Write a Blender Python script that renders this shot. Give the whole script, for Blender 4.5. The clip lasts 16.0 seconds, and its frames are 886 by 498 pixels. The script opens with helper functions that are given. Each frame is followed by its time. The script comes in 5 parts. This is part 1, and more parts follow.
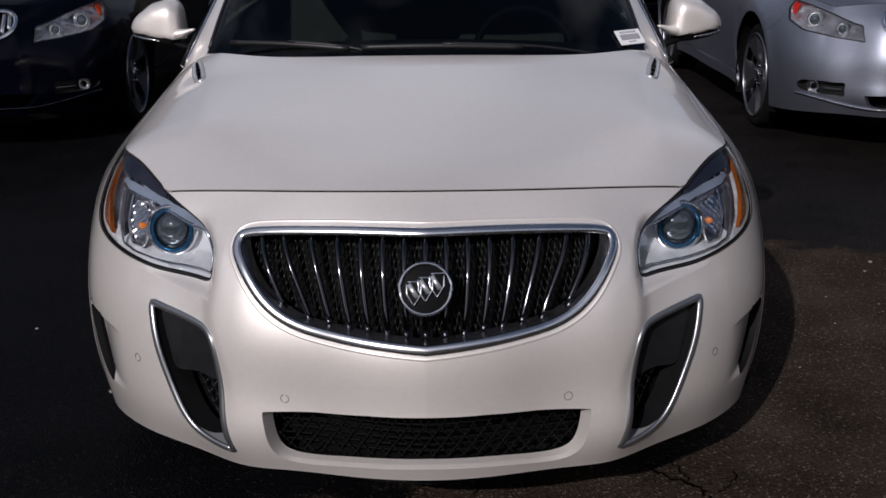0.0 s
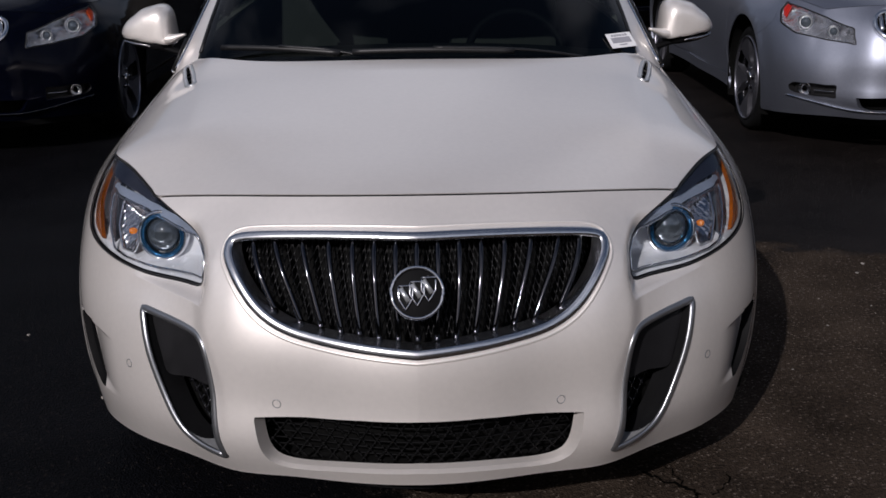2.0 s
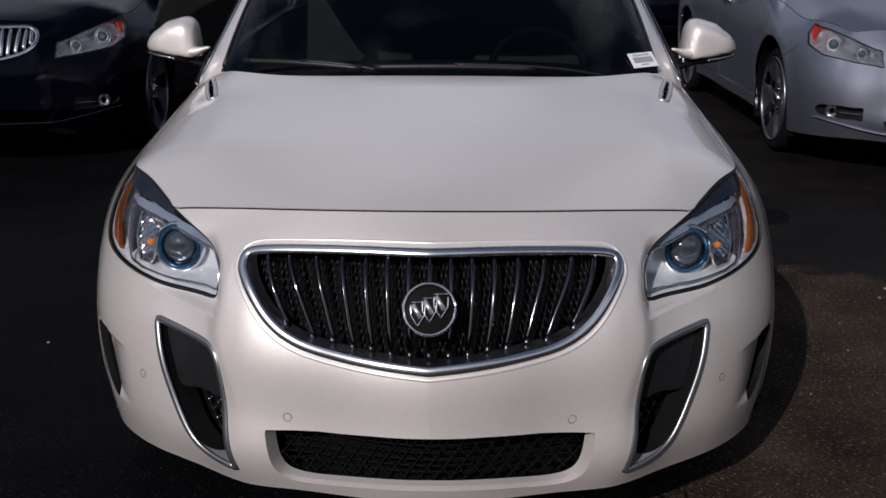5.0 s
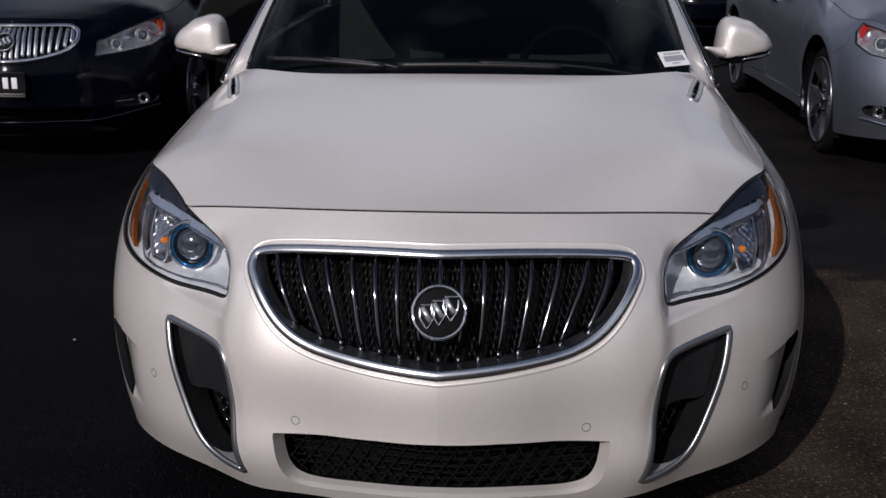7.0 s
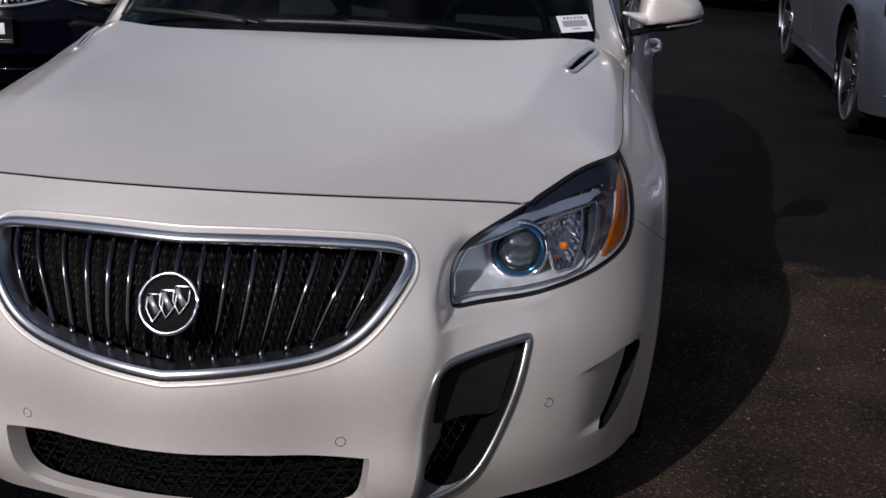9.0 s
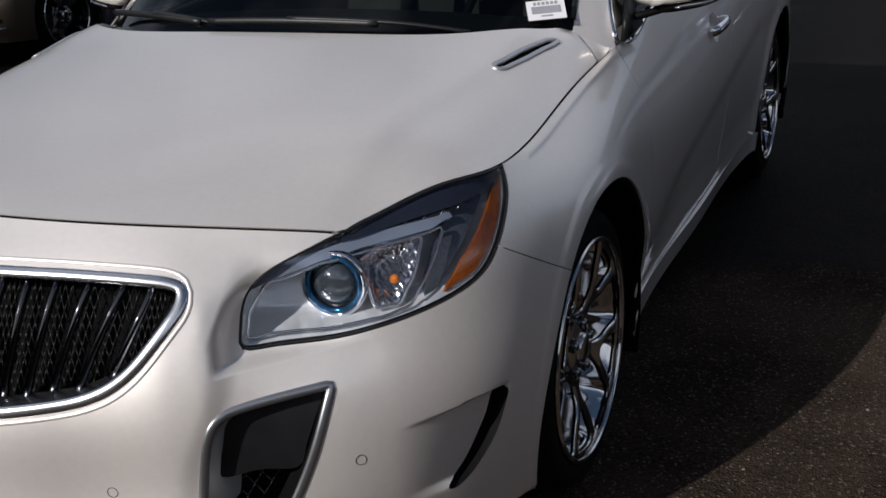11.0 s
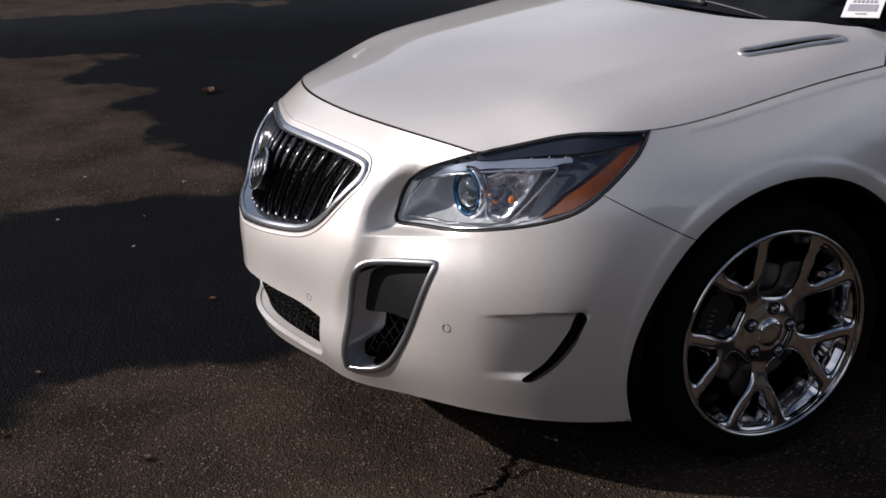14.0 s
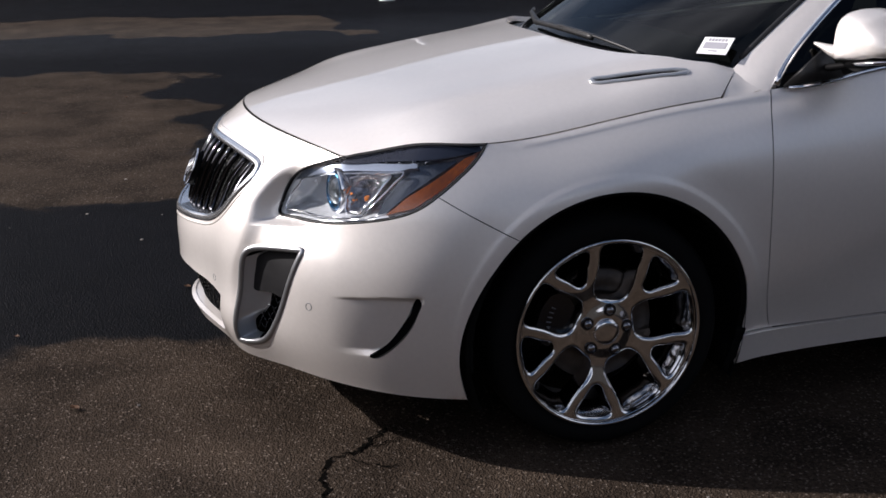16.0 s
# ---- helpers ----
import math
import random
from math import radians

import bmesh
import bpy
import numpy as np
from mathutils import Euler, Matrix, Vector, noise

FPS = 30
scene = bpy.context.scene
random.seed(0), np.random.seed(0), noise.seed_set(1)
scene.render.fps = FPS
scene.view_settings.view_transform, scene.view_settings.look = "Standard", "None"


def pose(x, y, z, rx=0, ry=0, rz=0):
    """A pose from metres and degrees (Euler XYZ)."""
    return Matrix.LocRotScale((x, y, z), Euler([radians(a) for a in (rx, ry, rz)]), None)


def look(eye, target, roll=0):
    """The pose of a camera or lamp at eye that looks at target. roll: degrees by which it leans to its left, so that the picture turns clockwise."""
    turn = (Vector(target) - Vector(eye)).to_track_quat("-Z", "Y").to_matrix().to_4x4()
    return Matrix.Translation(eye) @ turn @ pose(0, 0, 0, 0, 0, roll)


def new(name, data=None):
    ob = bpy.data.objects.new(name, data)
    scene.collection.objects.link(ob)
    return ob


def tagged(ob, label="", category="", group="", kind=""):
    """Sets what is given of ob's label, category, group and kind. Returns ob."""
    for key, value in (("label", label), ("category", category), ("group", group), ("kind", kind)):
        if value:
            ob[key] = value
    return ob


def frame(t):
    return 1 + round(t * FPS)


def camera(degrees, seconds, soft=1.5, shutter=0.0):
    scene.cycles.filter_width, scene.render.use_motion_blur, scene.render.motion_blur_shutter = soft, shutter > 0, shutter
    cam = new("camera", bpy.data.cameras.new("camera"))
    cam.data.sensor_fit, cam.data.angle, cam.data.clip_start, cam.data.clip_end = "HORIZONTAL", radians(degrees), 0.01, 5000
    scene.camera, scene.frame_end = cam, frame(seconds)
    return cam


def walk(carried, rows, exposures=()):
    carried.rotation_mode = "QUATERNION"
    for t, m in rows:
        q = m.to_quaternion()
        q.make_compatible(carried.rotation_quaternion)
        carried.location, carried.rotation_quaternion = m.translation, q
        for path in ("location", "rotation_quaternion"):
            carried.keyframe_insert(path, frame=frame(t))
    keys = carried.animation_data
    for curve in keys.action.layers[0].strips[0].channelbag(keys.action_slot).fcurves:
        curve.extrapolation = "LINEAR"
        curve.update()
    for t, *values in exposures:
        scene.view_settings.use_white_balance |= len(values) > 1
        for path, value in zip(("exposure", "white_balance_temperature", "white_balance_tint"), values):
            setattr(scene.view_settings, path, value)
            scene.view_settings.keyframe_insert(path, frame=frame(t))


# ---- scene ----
from mathutils.geometry import delaunay_2d_cdt

cam = camera(42.9, 16.0, 1.6)
PATH = [
    (0, (0.022, -2.412, 1.49), (0.036, -0.501, 0.902), -0.4),
    (0.5, (0.026, -2.411, 1.484), (0.039, -0.499, 0.897), -0.3),
    (1, (0.03, -2.409, 1.49), (0.046, -0.498, 0.9), -0.8),
    (1.5, (0.024, -2.412, 1.485), (0.049, -0.498, 0.906), -0.6),
    (2, (0.027, -2.408, 1.488), (0.052, -0.495, 0.907), -0.6),
    (2.5, (0.026, -2.406, 1.489), (0.053, -0.491, 0.914), -0.2),
    (3, (0.024, -2.404, 1.488), (0.053, -0.488, 0.913), 0.7),
    (3.5, (0.023, -2.402, 1.489), (0.051, -0.485, 0.919), 0.9),
    (4, (0.026, -2.408, 1.492), (0.045, -0.489, 0.929), 0.2),
    (6.5, (0.112, -2.4, 1.483), (0.027, -0.48, 0.93), 0.6),
    (7, (0.136, -2.347, 1.478), (0.027, -0.428, 0.923), 0.0),
    (7.5, (0.207, -2.194, 1.491), (0.059, -0.277, 0.94), 0.7),
    (8, (0.343, -2.135, 1.479), (0.194, -0.225, 0.903), 0.3),
    (8.5, (0.634, -2.109, 1.464), (0.24, -0.234, 0.889), 0.4),
    (9, (0.793, -1.963, 1.451), (0.511, -0.084, 0.826), 1.2),
    (9.2, (0.854, -1.886, 1.455), (0.533, -0.018, 0.816), 1.9),
    (11.3, (1.775, -1.339, 1.46), (0.863, 0.313, 0.798), -2.6),
    (11.5, (1.899, -1.29, 1.461), (0.871, 0.302, 0.821), -0.7),
    (12, (2.141, -1.149, 1.467), (0.969, 0.334, 0.815), -1.1),
    (12.5, (2.313, -0.967, 1.432), (1.09, 0.477, 0.786), 2.0),
    (13, (2.526, -0.825, 1.423), (1.111, 0.444, 0.8), -1.6),
    (13.5, (2.725, -0.714, 1.469), (1.082, 0.259, 0.873), -2.8),
    (14, (2.921, -0.764, 1.454), (1.169, -0.053, 0.804), -2.3),
    (14.5, (3.087, -0.593, 1.442), (1.262, -0.062, 0.82), -1.9),
    (15, (3.263, -0.44, 1.447), (1.424, 0.061, 0.84), -2.7),
    (15.5, (3.457, -0.443, 1.461), (1.611, 0.084, 0.9), 0.9),
    (16, (3.522, -0.26, 1.459), (1.678, 0.244, 0.872), -1.1),
]
EXPOSURES = [(0, -0.63, 6200, 16), (8.5, -0.64, 6200, 16), (11.5, -0.33, 6300, 11), (12.2, -0.32, 6320, 11), (13, 0.0, 6350, 12), (14, -0.04, 6400, 14), (14.8, 0.06, 6400, 14), (15.5, 0.31, 6370, 14), (16, 0.39, 6350, 15)]
walk(cam, [(t, look(eye, target, roll)) for t, eye, target, roll in PATH], EXPOSURES)


# ---- world and sun ----
SUN_EAST, SUN_NORTH, SUN_UP = -0.725, -1.61, 1.0
world = bpy.data.worlds.new("world")
scene.world = world
world.use_nodes = True
sky = world.node_tree.nodes.new("ShaderNodeTexSky")
sky.sky_type = "NISHITA"
sky.sun_disc = False
sky.sun_elevation = math.atan2(SUN_UP, math.hypot(SUN_EAST, SUN_NORTH))
sky.sun_rotation = math.atan2(SUN_EAST, SUN_NORTH)
background = world.node_tree.nodes["Background"]
background.inputs["Strength"].default_value = 0.058
sky.air_density, sky.dust_density = 1.0, 1.5
wn, wl = world.node_tree.nodes, world.node_tree.links
where, cloud, thick, clouded = (wn.new(k) for k in ("ShaderNodeTexCoord", "ShaderNodeTexNoise", "ShaderNodeMapRange", "ShaderNodeMix"))
cloud.inputs["Scale"].default_value, cloud.inputs["Detail"].default_value = 1.8, 4
thick.inputs["From Min"].default_value, thick.inputs["From Max"].default_value, thick.inputs["To Max"].default_value = 0.46, 0.72, 0.8
clouded.data_type = "RGBA"
clouded.inputs[7].default_value = (18, 18.5, 19.6, 1)
wl.new(where.outputs["Generated"], cloud.inputs["Vector"])
wl.new(cloud.outputs["Fac"], thick.inputs["Value"])
wl.new(thick.outputs[0], clouded.inputs[0])
wl.new(sky.outputs[0], clouded.inputs[6])
wl.new(clouded.outputs[2], background.inputs["Color"])
sun_data = bpy.data.lights.new("sun", "SUN")
sun_data.energy, sun_data.angle, sun_data.color = 4.3, radians(0.55), (1.0, 0.95, 0.89)
sun = new("sun", sun_data)
sun.matrix_world = look((SUN_EAST * 10, SUN_NORTH * 10, SUN_UP * 10), (0, 0, 0))


# ---- materials ----
def material(name, color, rough=0.5, metal=0.0, coat=0.0, grain=0.0, size=40.0, bump=0.0, spread=0.0, specular=0.5):
    """A surface with two scales of variation in tone, roughness and relief."""
    m = bpy.data.materials.new(name)
    m.use_nodes = True
    n, l = m.node_tree.nodes, m.node_tree.links
    p = n["Principled BSDF"]
    p.inputs["Base Color"].default_value = (*color, 1)
    p.inputs["Roughness"].default_value = rough
    p.inputs["Metallic"].default_value = metal
    p.inputs["Coat Weight"].default_value = coat
    p.inputs["Coat Roughness"].default_value = 0.03
    p.inputs["Specular IOR Level"].default_value = specular
    if grain or bump or spread:
        at = n.new("ShaderNodeTexCoord")
        fine, broad = n.new("ShaderNodeTexNoise"), n.new("ShaderNodeTexNoise")
        fine.inputs["Scale"].default_value, fine.inputs["Detail"].default_value = size, 6
        broad.inputs["Scale"].default_value, broad.inputs["Detail"].default_value = size / 12, 3
        l.new(at.outputs["Object"], fine.inputs["Vector"])
        l.new(at.outputs["Object"], broad.inputs["Vector"])
        mixed = n.new("ShaderNodeMath")
        mixed.operation = "MULTIPLY_ADD"
        mixed.inputs[1].default_value = 0.5
        half = n.new("ShaderNodeMath")
        half.operation = "MULTIPLY"
        half.inputs[1].default_value = 0.5
        l.new(broad.outputs["Fac"], half.inputs[0])
        l.new(fine.outputs["Fac"], mixed.inputs[0])
        l.new(half.outputs[0], mixed.inputs[2])
        if grain:
            ramp = n.new("ShaderNodeValToRGB")
            ramp.color_ramp.elements[0].position, ramp.color_ramp.elements[1].position = 0.3, 0.7
            ramp.color_ramp.elements[0].color = (*[c * (1 - grain) for c in color], 1)
            ramp.color_ramp.elements[1].color = (*[min(1, c * (1 + grain)) for c in color], 1)
            l.new(mixed.outputs[0], ramp.inputs["Fac"])
            l.new(ramp.outputs["Color"], p.inputs["Base Color"])
        if spread:
            reach = n.new("ShaderNodeMapRange")
            reach.inputs["To Min"].default_value, reach.inputs["To Max"].default_value = max(0, rough - spread), rough + spread
            l.new(mixed.outputs[0], reach.inputs["Value"])
            l.new(reach.outputs[0], p.inputs["Roughness"])
        if bump:
            relief = n.new("ShaderNodeBump")
            relief.inputs["Strength"].default_value, relief.inputs["Distance"].default_value = 1.0, bump
            l.new(fine.outputs["Fac"], relief.inputs["Height"])
            l.new(relief.outputs["Normal"], p.inputs["Normal"])
    return m


def glass(name, tint, gloss=1.5, rough=0.0):
    """A thin clear pane: light goes through it, and its gloss follows the angle."""
    m = bpy.data.materials.new(name)
    m.use_nodes = True
    n, l = m.node_tree.nodes, m.node_tree.links
    n.remove(n["Principled BSDF"])
    clear, shine, mix, facing = (n.new(k) for k in ("ShaderNodeBsdfTransparent", "ShaderNodeBsdfGlossy", "ShaderNodeMixShader", "ShaderNodeFresnel"))
    clear.inputs["Color"].default_value = (*tint, 1)
    shine.inputs["Roughness"].default_value = rough
    facing.inputs["IOR"].default_value = gloss
    l.new(facing.outputs[0], mix.inputs["Fac"])
    l.new(clear.outputs[0], mix.inputs[1])
    l.new(shine.outputs[0], mix.inputs[2])
    l.new(mix.outputs[0], n["Material Output"].inputs["Surface"])
    return m


PEARL = material("pearl_white_paint", (0.925, 0.872, 0.828), 0.42, 0.52, 1.0, 0.03, 900, 0.0, 0.04)
# the blue in this base colour stands in for sky sheen
BLACK_PAINT = material("black_paint", (0.0010, 0.0014, 0.0045), 0.13, 0.0, 0.0, 0.3, 700, 0.0, 0.03, 0.13)
SILVER_PAINT = material("silver_paint", (0.30, 0.32, 0.385), 0.47, 0.93, 0.5, 0.06, 900, 0.0, 0.05)
BRONZE_PAINT = material("bronze_paint", (0.17, 0.135, 0.105), 0.38, 0.8, 0.6, 0.08, 900, 0.0, 0.05)
GREY_PAINT = material("dark_grey_paint", (0.05, 0.052, 0.058), 0.3, 0.4, 1.0, 0.1, 900, 0.0, 0.05)
WHITE_PAINT = material("white_paint", (0.75, 0.75, 0.74), 0.4, 0.0, 1.0, 0.02, 900, 0.0, 0.04)
RIM = material("polished_rim", (0.76, 0.75, 0.75), 0.08, 1.0, 0.0, 0.04, 40, 0.0, 0.04)
CHROME = material("chrome", (0.84, 0.85, 0.88), 0.05, 1.0, 0.0, 0.03, 30, 0.0, 0.02)
BAR_BLACK = material("black_chrome", (0.10, 0.10, 0.11), 0.07, 1.0, 0.0, 0.08, 60, 0.0, 0.04)
DARK_CHROME = material("dark_chrome", (0.30, 0.30, 0.32), 0.08, 1.0, 0.0, 0.08, 60, 0.0, 0.03)
SATIN_CHROME = material("satin_chrome", (0.78, 0.79, 0.82), 0.24, 1.0, 0.0, 0.04, 120, 0.0, 0.05)
SATIN = material("satin_silver", (0.60, 0.61, 0.63), 0.32, 0.7, 0.0, 0.04, 200, 0.0, 0.05)
SATIN_DARK = material("dark_satin", (0.20, 0.20, 0.22), 0.36, 0.9, 0.0, 0.06, 200, 0.0, 0.06)
BLACK = material("black_plastic", (0.010, 0.010, 0.011), 0.45, 0.0, 0.0, 0.3, 120, 0.0003, 0.1)
GLOSS_BLACK = material("gloss_black_trim", (0.008, 0.008, 0.010), 0.12, 0.0, 0.3, 0.2, 80, 0.0, 0.05)
MATT_BLACK = material("matt_black_plastic", (0.005, 0.005, 0.0055), 0.6, 0.0, 0.0, 0.3, 150, 0.0003, 0.1, 0.08)
# near black: inner sheets, and rods that stand in for shade in gaps
INNER = material("near_black_inner", (0.004, 0.004, 0.004), 0.9, 0.0, 0.0, 0.3, 40, 0.0, 0.0, 0.1)
INTAKE_FRAME = material("satin_grey_frame", (0.40, 0.41, 0.43), 0.33, 0.9, 0.0, 0.05, 200, 0.0, 0.05)
BARREL = material("dark_barrel", (0.035, 0.035, 0.038), 0.3, 1.0, 0.0, 0.2, 60, 0.0, 0.05)
DARK_RIM = material("grey_alloy", (0.24, 0.24, 0.275), 0.3, 0.9, 0.0, 0.1, 60, 0.0, 0.05)
RUBBER = material("tyre_rubber", (0.005, 0.005, 0.0053), 0.85, 0.0, 0.0, 0.25, 90, 0.0006, 0.12, 0.12)
BRAKE = material("cast_iron", (0.09, 0.075, 0.065), 0.45, 0.8, 0.0, 0.3, 60, 0.0003, 0.1)
FABRIC = material("grey_upholstery", (0.05, 0.05, 0.047), 0.85, 0.0, 0.0, 0.15, 200, 0.0008, 0.05)
PAPER = material("white_paper", (0.80, 0.80, 0.82), 0.6, 0.0, 0.0, 0.02, 30)
INK = material("printed_ink", (0.32, 0.32, 0.36), 0.6, 0.0, 0.0, 0.1, 60)
BLADE_GREY = material("dark_grey_plastic", (0.011, 0.0107, 0.012), 0.5, 0.0, 0.0, 0.3, 300, 0.0003, 0.1, 0.3)
BULB_AMBER = material("amber_bulb", (0.60, 0.17, 0.015), 0.2, 0.0, 1.0, 0.3, 150, 0.0008, 0.04)
AMBER = material("amber_lens", (0.25, 0.062, 0.0035), 0.14, 0.0, 1.0, 0.5, 110, 0.0012, 0.04)
ORANGE = material("orange_lens", (0.42, 0.05, 0.01), 0.12, 0.0, 1.0, 0.3, 60, 0.0, 0.03)
RED = material("red_lens", (0.45, 0.02, 0.012), 0.12, 0.0, 1.0, 0.2, 60, 0.0, 0.03)
REFLECTOR = material("reflector_chrome", (0.60, 0.60, 0.62), 0.10, 1.0, 0.0, 0.05, 90, 0.0008, 0.05)
LAMP_GREY = material("lamp_bezel", (0.76, 0.78, 0.81), 0.26, 0.40, 0.0, 0.05, 60, 0.0, 0.05)
FACETS = material("faceted_reflector", (0.76, 0.77, 0.81), 0.08, 0.9, 0.0, 0.25, 48, 0.012, 0.04)
# bluish base colour carries the sky's reflection on the blade
LAMP_BLADE = material("lamp_blade", (0.30, 0.35, 0.44), 0.25, 0.4, 0.6, 0.05, 60, 0.0, 0.05)
LAMP_SMOKE = material("lamp_smoky_panel", (0.10, 0.115, 0.14), 0.22, 0.5, 0.3, 0.4, 160, 0.0012, 0.08)
LAMP_DARK = material("lamp_dark_bezel", (0.018, 0.021, 0.034), 0.2, 0.0, 0.5, 0.1, 60, 0.0, 0.03)
BLUE_RING = material("blue_tinted_ring", (0.02, 0.12, 0.26), 0.10, 0.8, 0.3, 0.1, 30, 0.0, 0.02)
LENS_GLASS = glass("lamp_glass", (0.93, 0.94, 0.96), 1.40)
BULB_GLASS = material("projector_glass", (0.10, 0.12, 0.14), 0.04, 0.6, 1.0, 0.05, 20, 0.0, 0.01)
WINDSCREEN = glass("windscreen_glass", (0.14, 0.18, 0.165), 1.45)
SIDE_GLASS = glass("tinted_side_glass", (0.035, 0.042, 0.04), 1.45)
LEAF = material("dry_leaf", (0.15, 0.075, 0.038), 0.7, 0.0, 0.0, 0.35, 90, 0.001)
STONE = material("pale_pebble", (0.24, 0.22, 0.20), 0.8, 0.0, 0.0, 0.25, 200, 0.001)
POST_WHITE = material("white_post_paint", (0.7, 0.7, 0.7), 0.5, 0.0, 0.0, 0.1, 30)


def asphalt():
    """Worn tarmac: a dry brown stretch in front of the parked cars and one beside it, dark and damp elsewhere."""
    m = bpy.data.materials.new("asphalt")
    m.use_nodes = True
    n, l = m.node_tree.nodes, m.node_tree.links
    p = n["Principled BSDF"]
    at = n.new("ShaderNodeTexCoord")

    def math_node(kind, a, b=None):
        k = n.new("ShaderNodeMath")
        k.operation = kind
        for i, v in enumerate((a, b)):
            if v is None:
                continue
            if isinstance(v, (int, float)):
                k.inputs[i].default_value = v
            else:
                l.new(v, k.inputs[i])
        return k.outputs[0]

    def noise_node(scale, detail, rough=0.55):
        k = n.new("ShaderNodeTexNoise")
        k.inputs["Scale"].default_value, k.inputs["Detail"].default_value, k.inputs["Roughness"].default_value = scale, detail, rough
        l.new(at.outputs["Object"], k.inputs["Vector"])
        return k.outputs["Fac"]

    part_xyz = n.new("ShaderNodeSeparateXYZ")
    l.new(at.outputs["Object"], part_xyz.inputs[0])
    ragged = math_node("ADD", math_node("MULTIPLY", math_node("SUBTRACT", noise_node(0.9, 3, 0.45), 0.5), 2.0), math_node("MULTIPLY", math_node("SUBTRACT", noise_node(9, 4), 0.5), 0.25))

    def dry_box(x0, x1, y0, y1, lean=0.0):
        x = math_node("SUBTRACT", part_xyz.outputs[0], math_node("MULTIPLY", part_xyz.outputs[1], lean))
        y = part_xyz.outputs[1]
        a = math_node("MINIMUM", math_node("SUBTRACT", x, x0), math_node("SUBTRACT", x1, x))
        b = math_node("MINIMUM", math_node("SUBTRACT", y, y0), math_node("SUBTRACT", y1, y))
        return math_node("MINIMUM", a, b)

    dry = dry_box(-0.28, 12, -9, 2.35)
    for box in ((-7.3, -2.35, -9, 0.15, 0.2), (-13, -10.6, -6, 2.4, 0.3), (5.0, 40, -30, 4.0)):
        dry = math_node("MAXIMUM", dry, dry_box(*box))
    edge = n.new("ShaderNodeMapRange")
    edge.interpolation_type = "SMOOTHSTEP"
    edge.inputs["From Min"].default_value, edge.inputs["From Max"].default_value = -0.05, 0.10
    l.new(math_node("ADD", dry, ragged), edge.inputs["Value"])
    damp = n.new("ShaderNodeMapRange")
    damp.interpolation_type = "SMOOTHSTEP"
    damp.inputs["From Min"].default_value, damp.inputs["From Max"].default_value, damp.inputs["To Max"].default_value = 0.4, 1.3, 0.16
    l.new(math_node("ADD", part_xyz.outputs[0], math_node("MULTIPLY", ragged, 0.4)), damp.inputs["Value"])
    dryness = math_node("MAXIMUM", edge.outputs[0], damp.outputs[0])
    grit = n.new("ShaderNodeTexVoronoi")
    grit.inputs["Scale"].default_value = 170
    l.new(at.outputs["Object"], grit.inputs["Vector"])
    grey = n.new("ShaderNodeSeparateColor")
    l.new(grit.outputs["Color"], grey.inputs[0])
    tone = math_node("ADD", math_node("MULTIPLY", noise_node(2.3, 6), 0.40), math_node("ADD", math_node("MULTIPLY", noise_node(75, 3, 0.6), 0.35), math_node("MULTIPLY", noise_node(210, 2), 0.25)))
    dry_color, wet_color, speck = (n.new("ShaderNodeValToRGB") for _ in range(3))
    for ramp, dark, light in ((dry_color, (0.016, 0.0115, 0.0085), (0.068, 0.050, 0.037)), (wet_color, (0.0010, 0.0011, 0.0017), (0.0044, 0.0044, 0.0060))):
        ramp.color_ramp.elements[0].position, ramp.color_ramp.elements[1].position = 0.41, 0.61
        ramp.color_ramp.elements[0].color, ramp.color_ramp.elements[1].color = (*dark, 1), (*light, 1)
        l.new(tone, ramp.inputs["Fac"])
    speck.color_ramp.elements[0].position, speck.color_ramp.elements[1].position = 0.91, 1.0
    speck.color_ramp.elements[0].color, speck.color_ramp.elements[1].color = (0, 0, 0, 1), (0.120, 0.100, 0.085, 1)
    l.new(grey.outputs[0], speck.inputs["Fac"])
    mix, add = n.new("ShaderNodeMix"), n.new("ShaderNodeMix")
    mix.data_type = add.data_type = "RGBA"
    add.blend_type = "ADD"
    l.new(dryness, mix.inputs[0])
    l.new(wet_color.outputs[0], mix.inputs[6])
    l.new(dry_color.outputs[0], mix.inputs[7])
    l.new(math_node("ADD", 0.15, math_node("MULTIPLY", dryness, 0.85)), add.inputs[0])
    l.new(mix.outputs[2], add.inputs[6])
    l.new(speck.outputs[0], add.inputs[7])
    l.new(add.outputs[2], p.inputs["Base Color"])
    band_in = n.new("ShaderNodeMapRange")
    band_in.interpolation_type = "SMOOTHSTEP"
    band_in.inputs["From Min"].default_value, band_in.inputs["From Max"].default_value = -1.6, 1.2
    l.new(math_node("ADD", dry_box(-11.6, -9.4, -30, 7.0, 0.22), math_node("MULTIPLY", ragged, 0.5)), band_in.inputs["Value"])
    wet_rough = math_node("SUBTRACT", math_node("ADD", 0.40, math_node("MULTIPLY", noise_node(0.5, 4), 0.3)), math_node("MULTIPLY", band_in.outputs[0], 0.10))
    rough = n.new("ShaderNodeMix")
    l.new(dryness, rough.inputs[0])
    l.new(wet_rough, rough.inputs[2])
    rough.inputs[3].default_value = 0.92
    l.new(rough.outputs[0], p.inputs["Roughness"])
    l.new(math_node("ADD", 0.055, math_node("MULTIPLY", band_in.outputs[0], 0.12)), p.inputs["Specular IOR Level"])
    relief = n.new("ShaderNodeBump")
    relief.inputs["Strength"].default_value, relief.inputs["Distance"].default_value = 0.7, 0.007
    l.new(math_node("ADD", grit.outputs["Distance"], noise_node(60, 4)), relief.inputs["Height"])
    l.new(relief.outputs["Normal"], p.inputs["Normal"])
    return m


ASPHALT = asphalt()


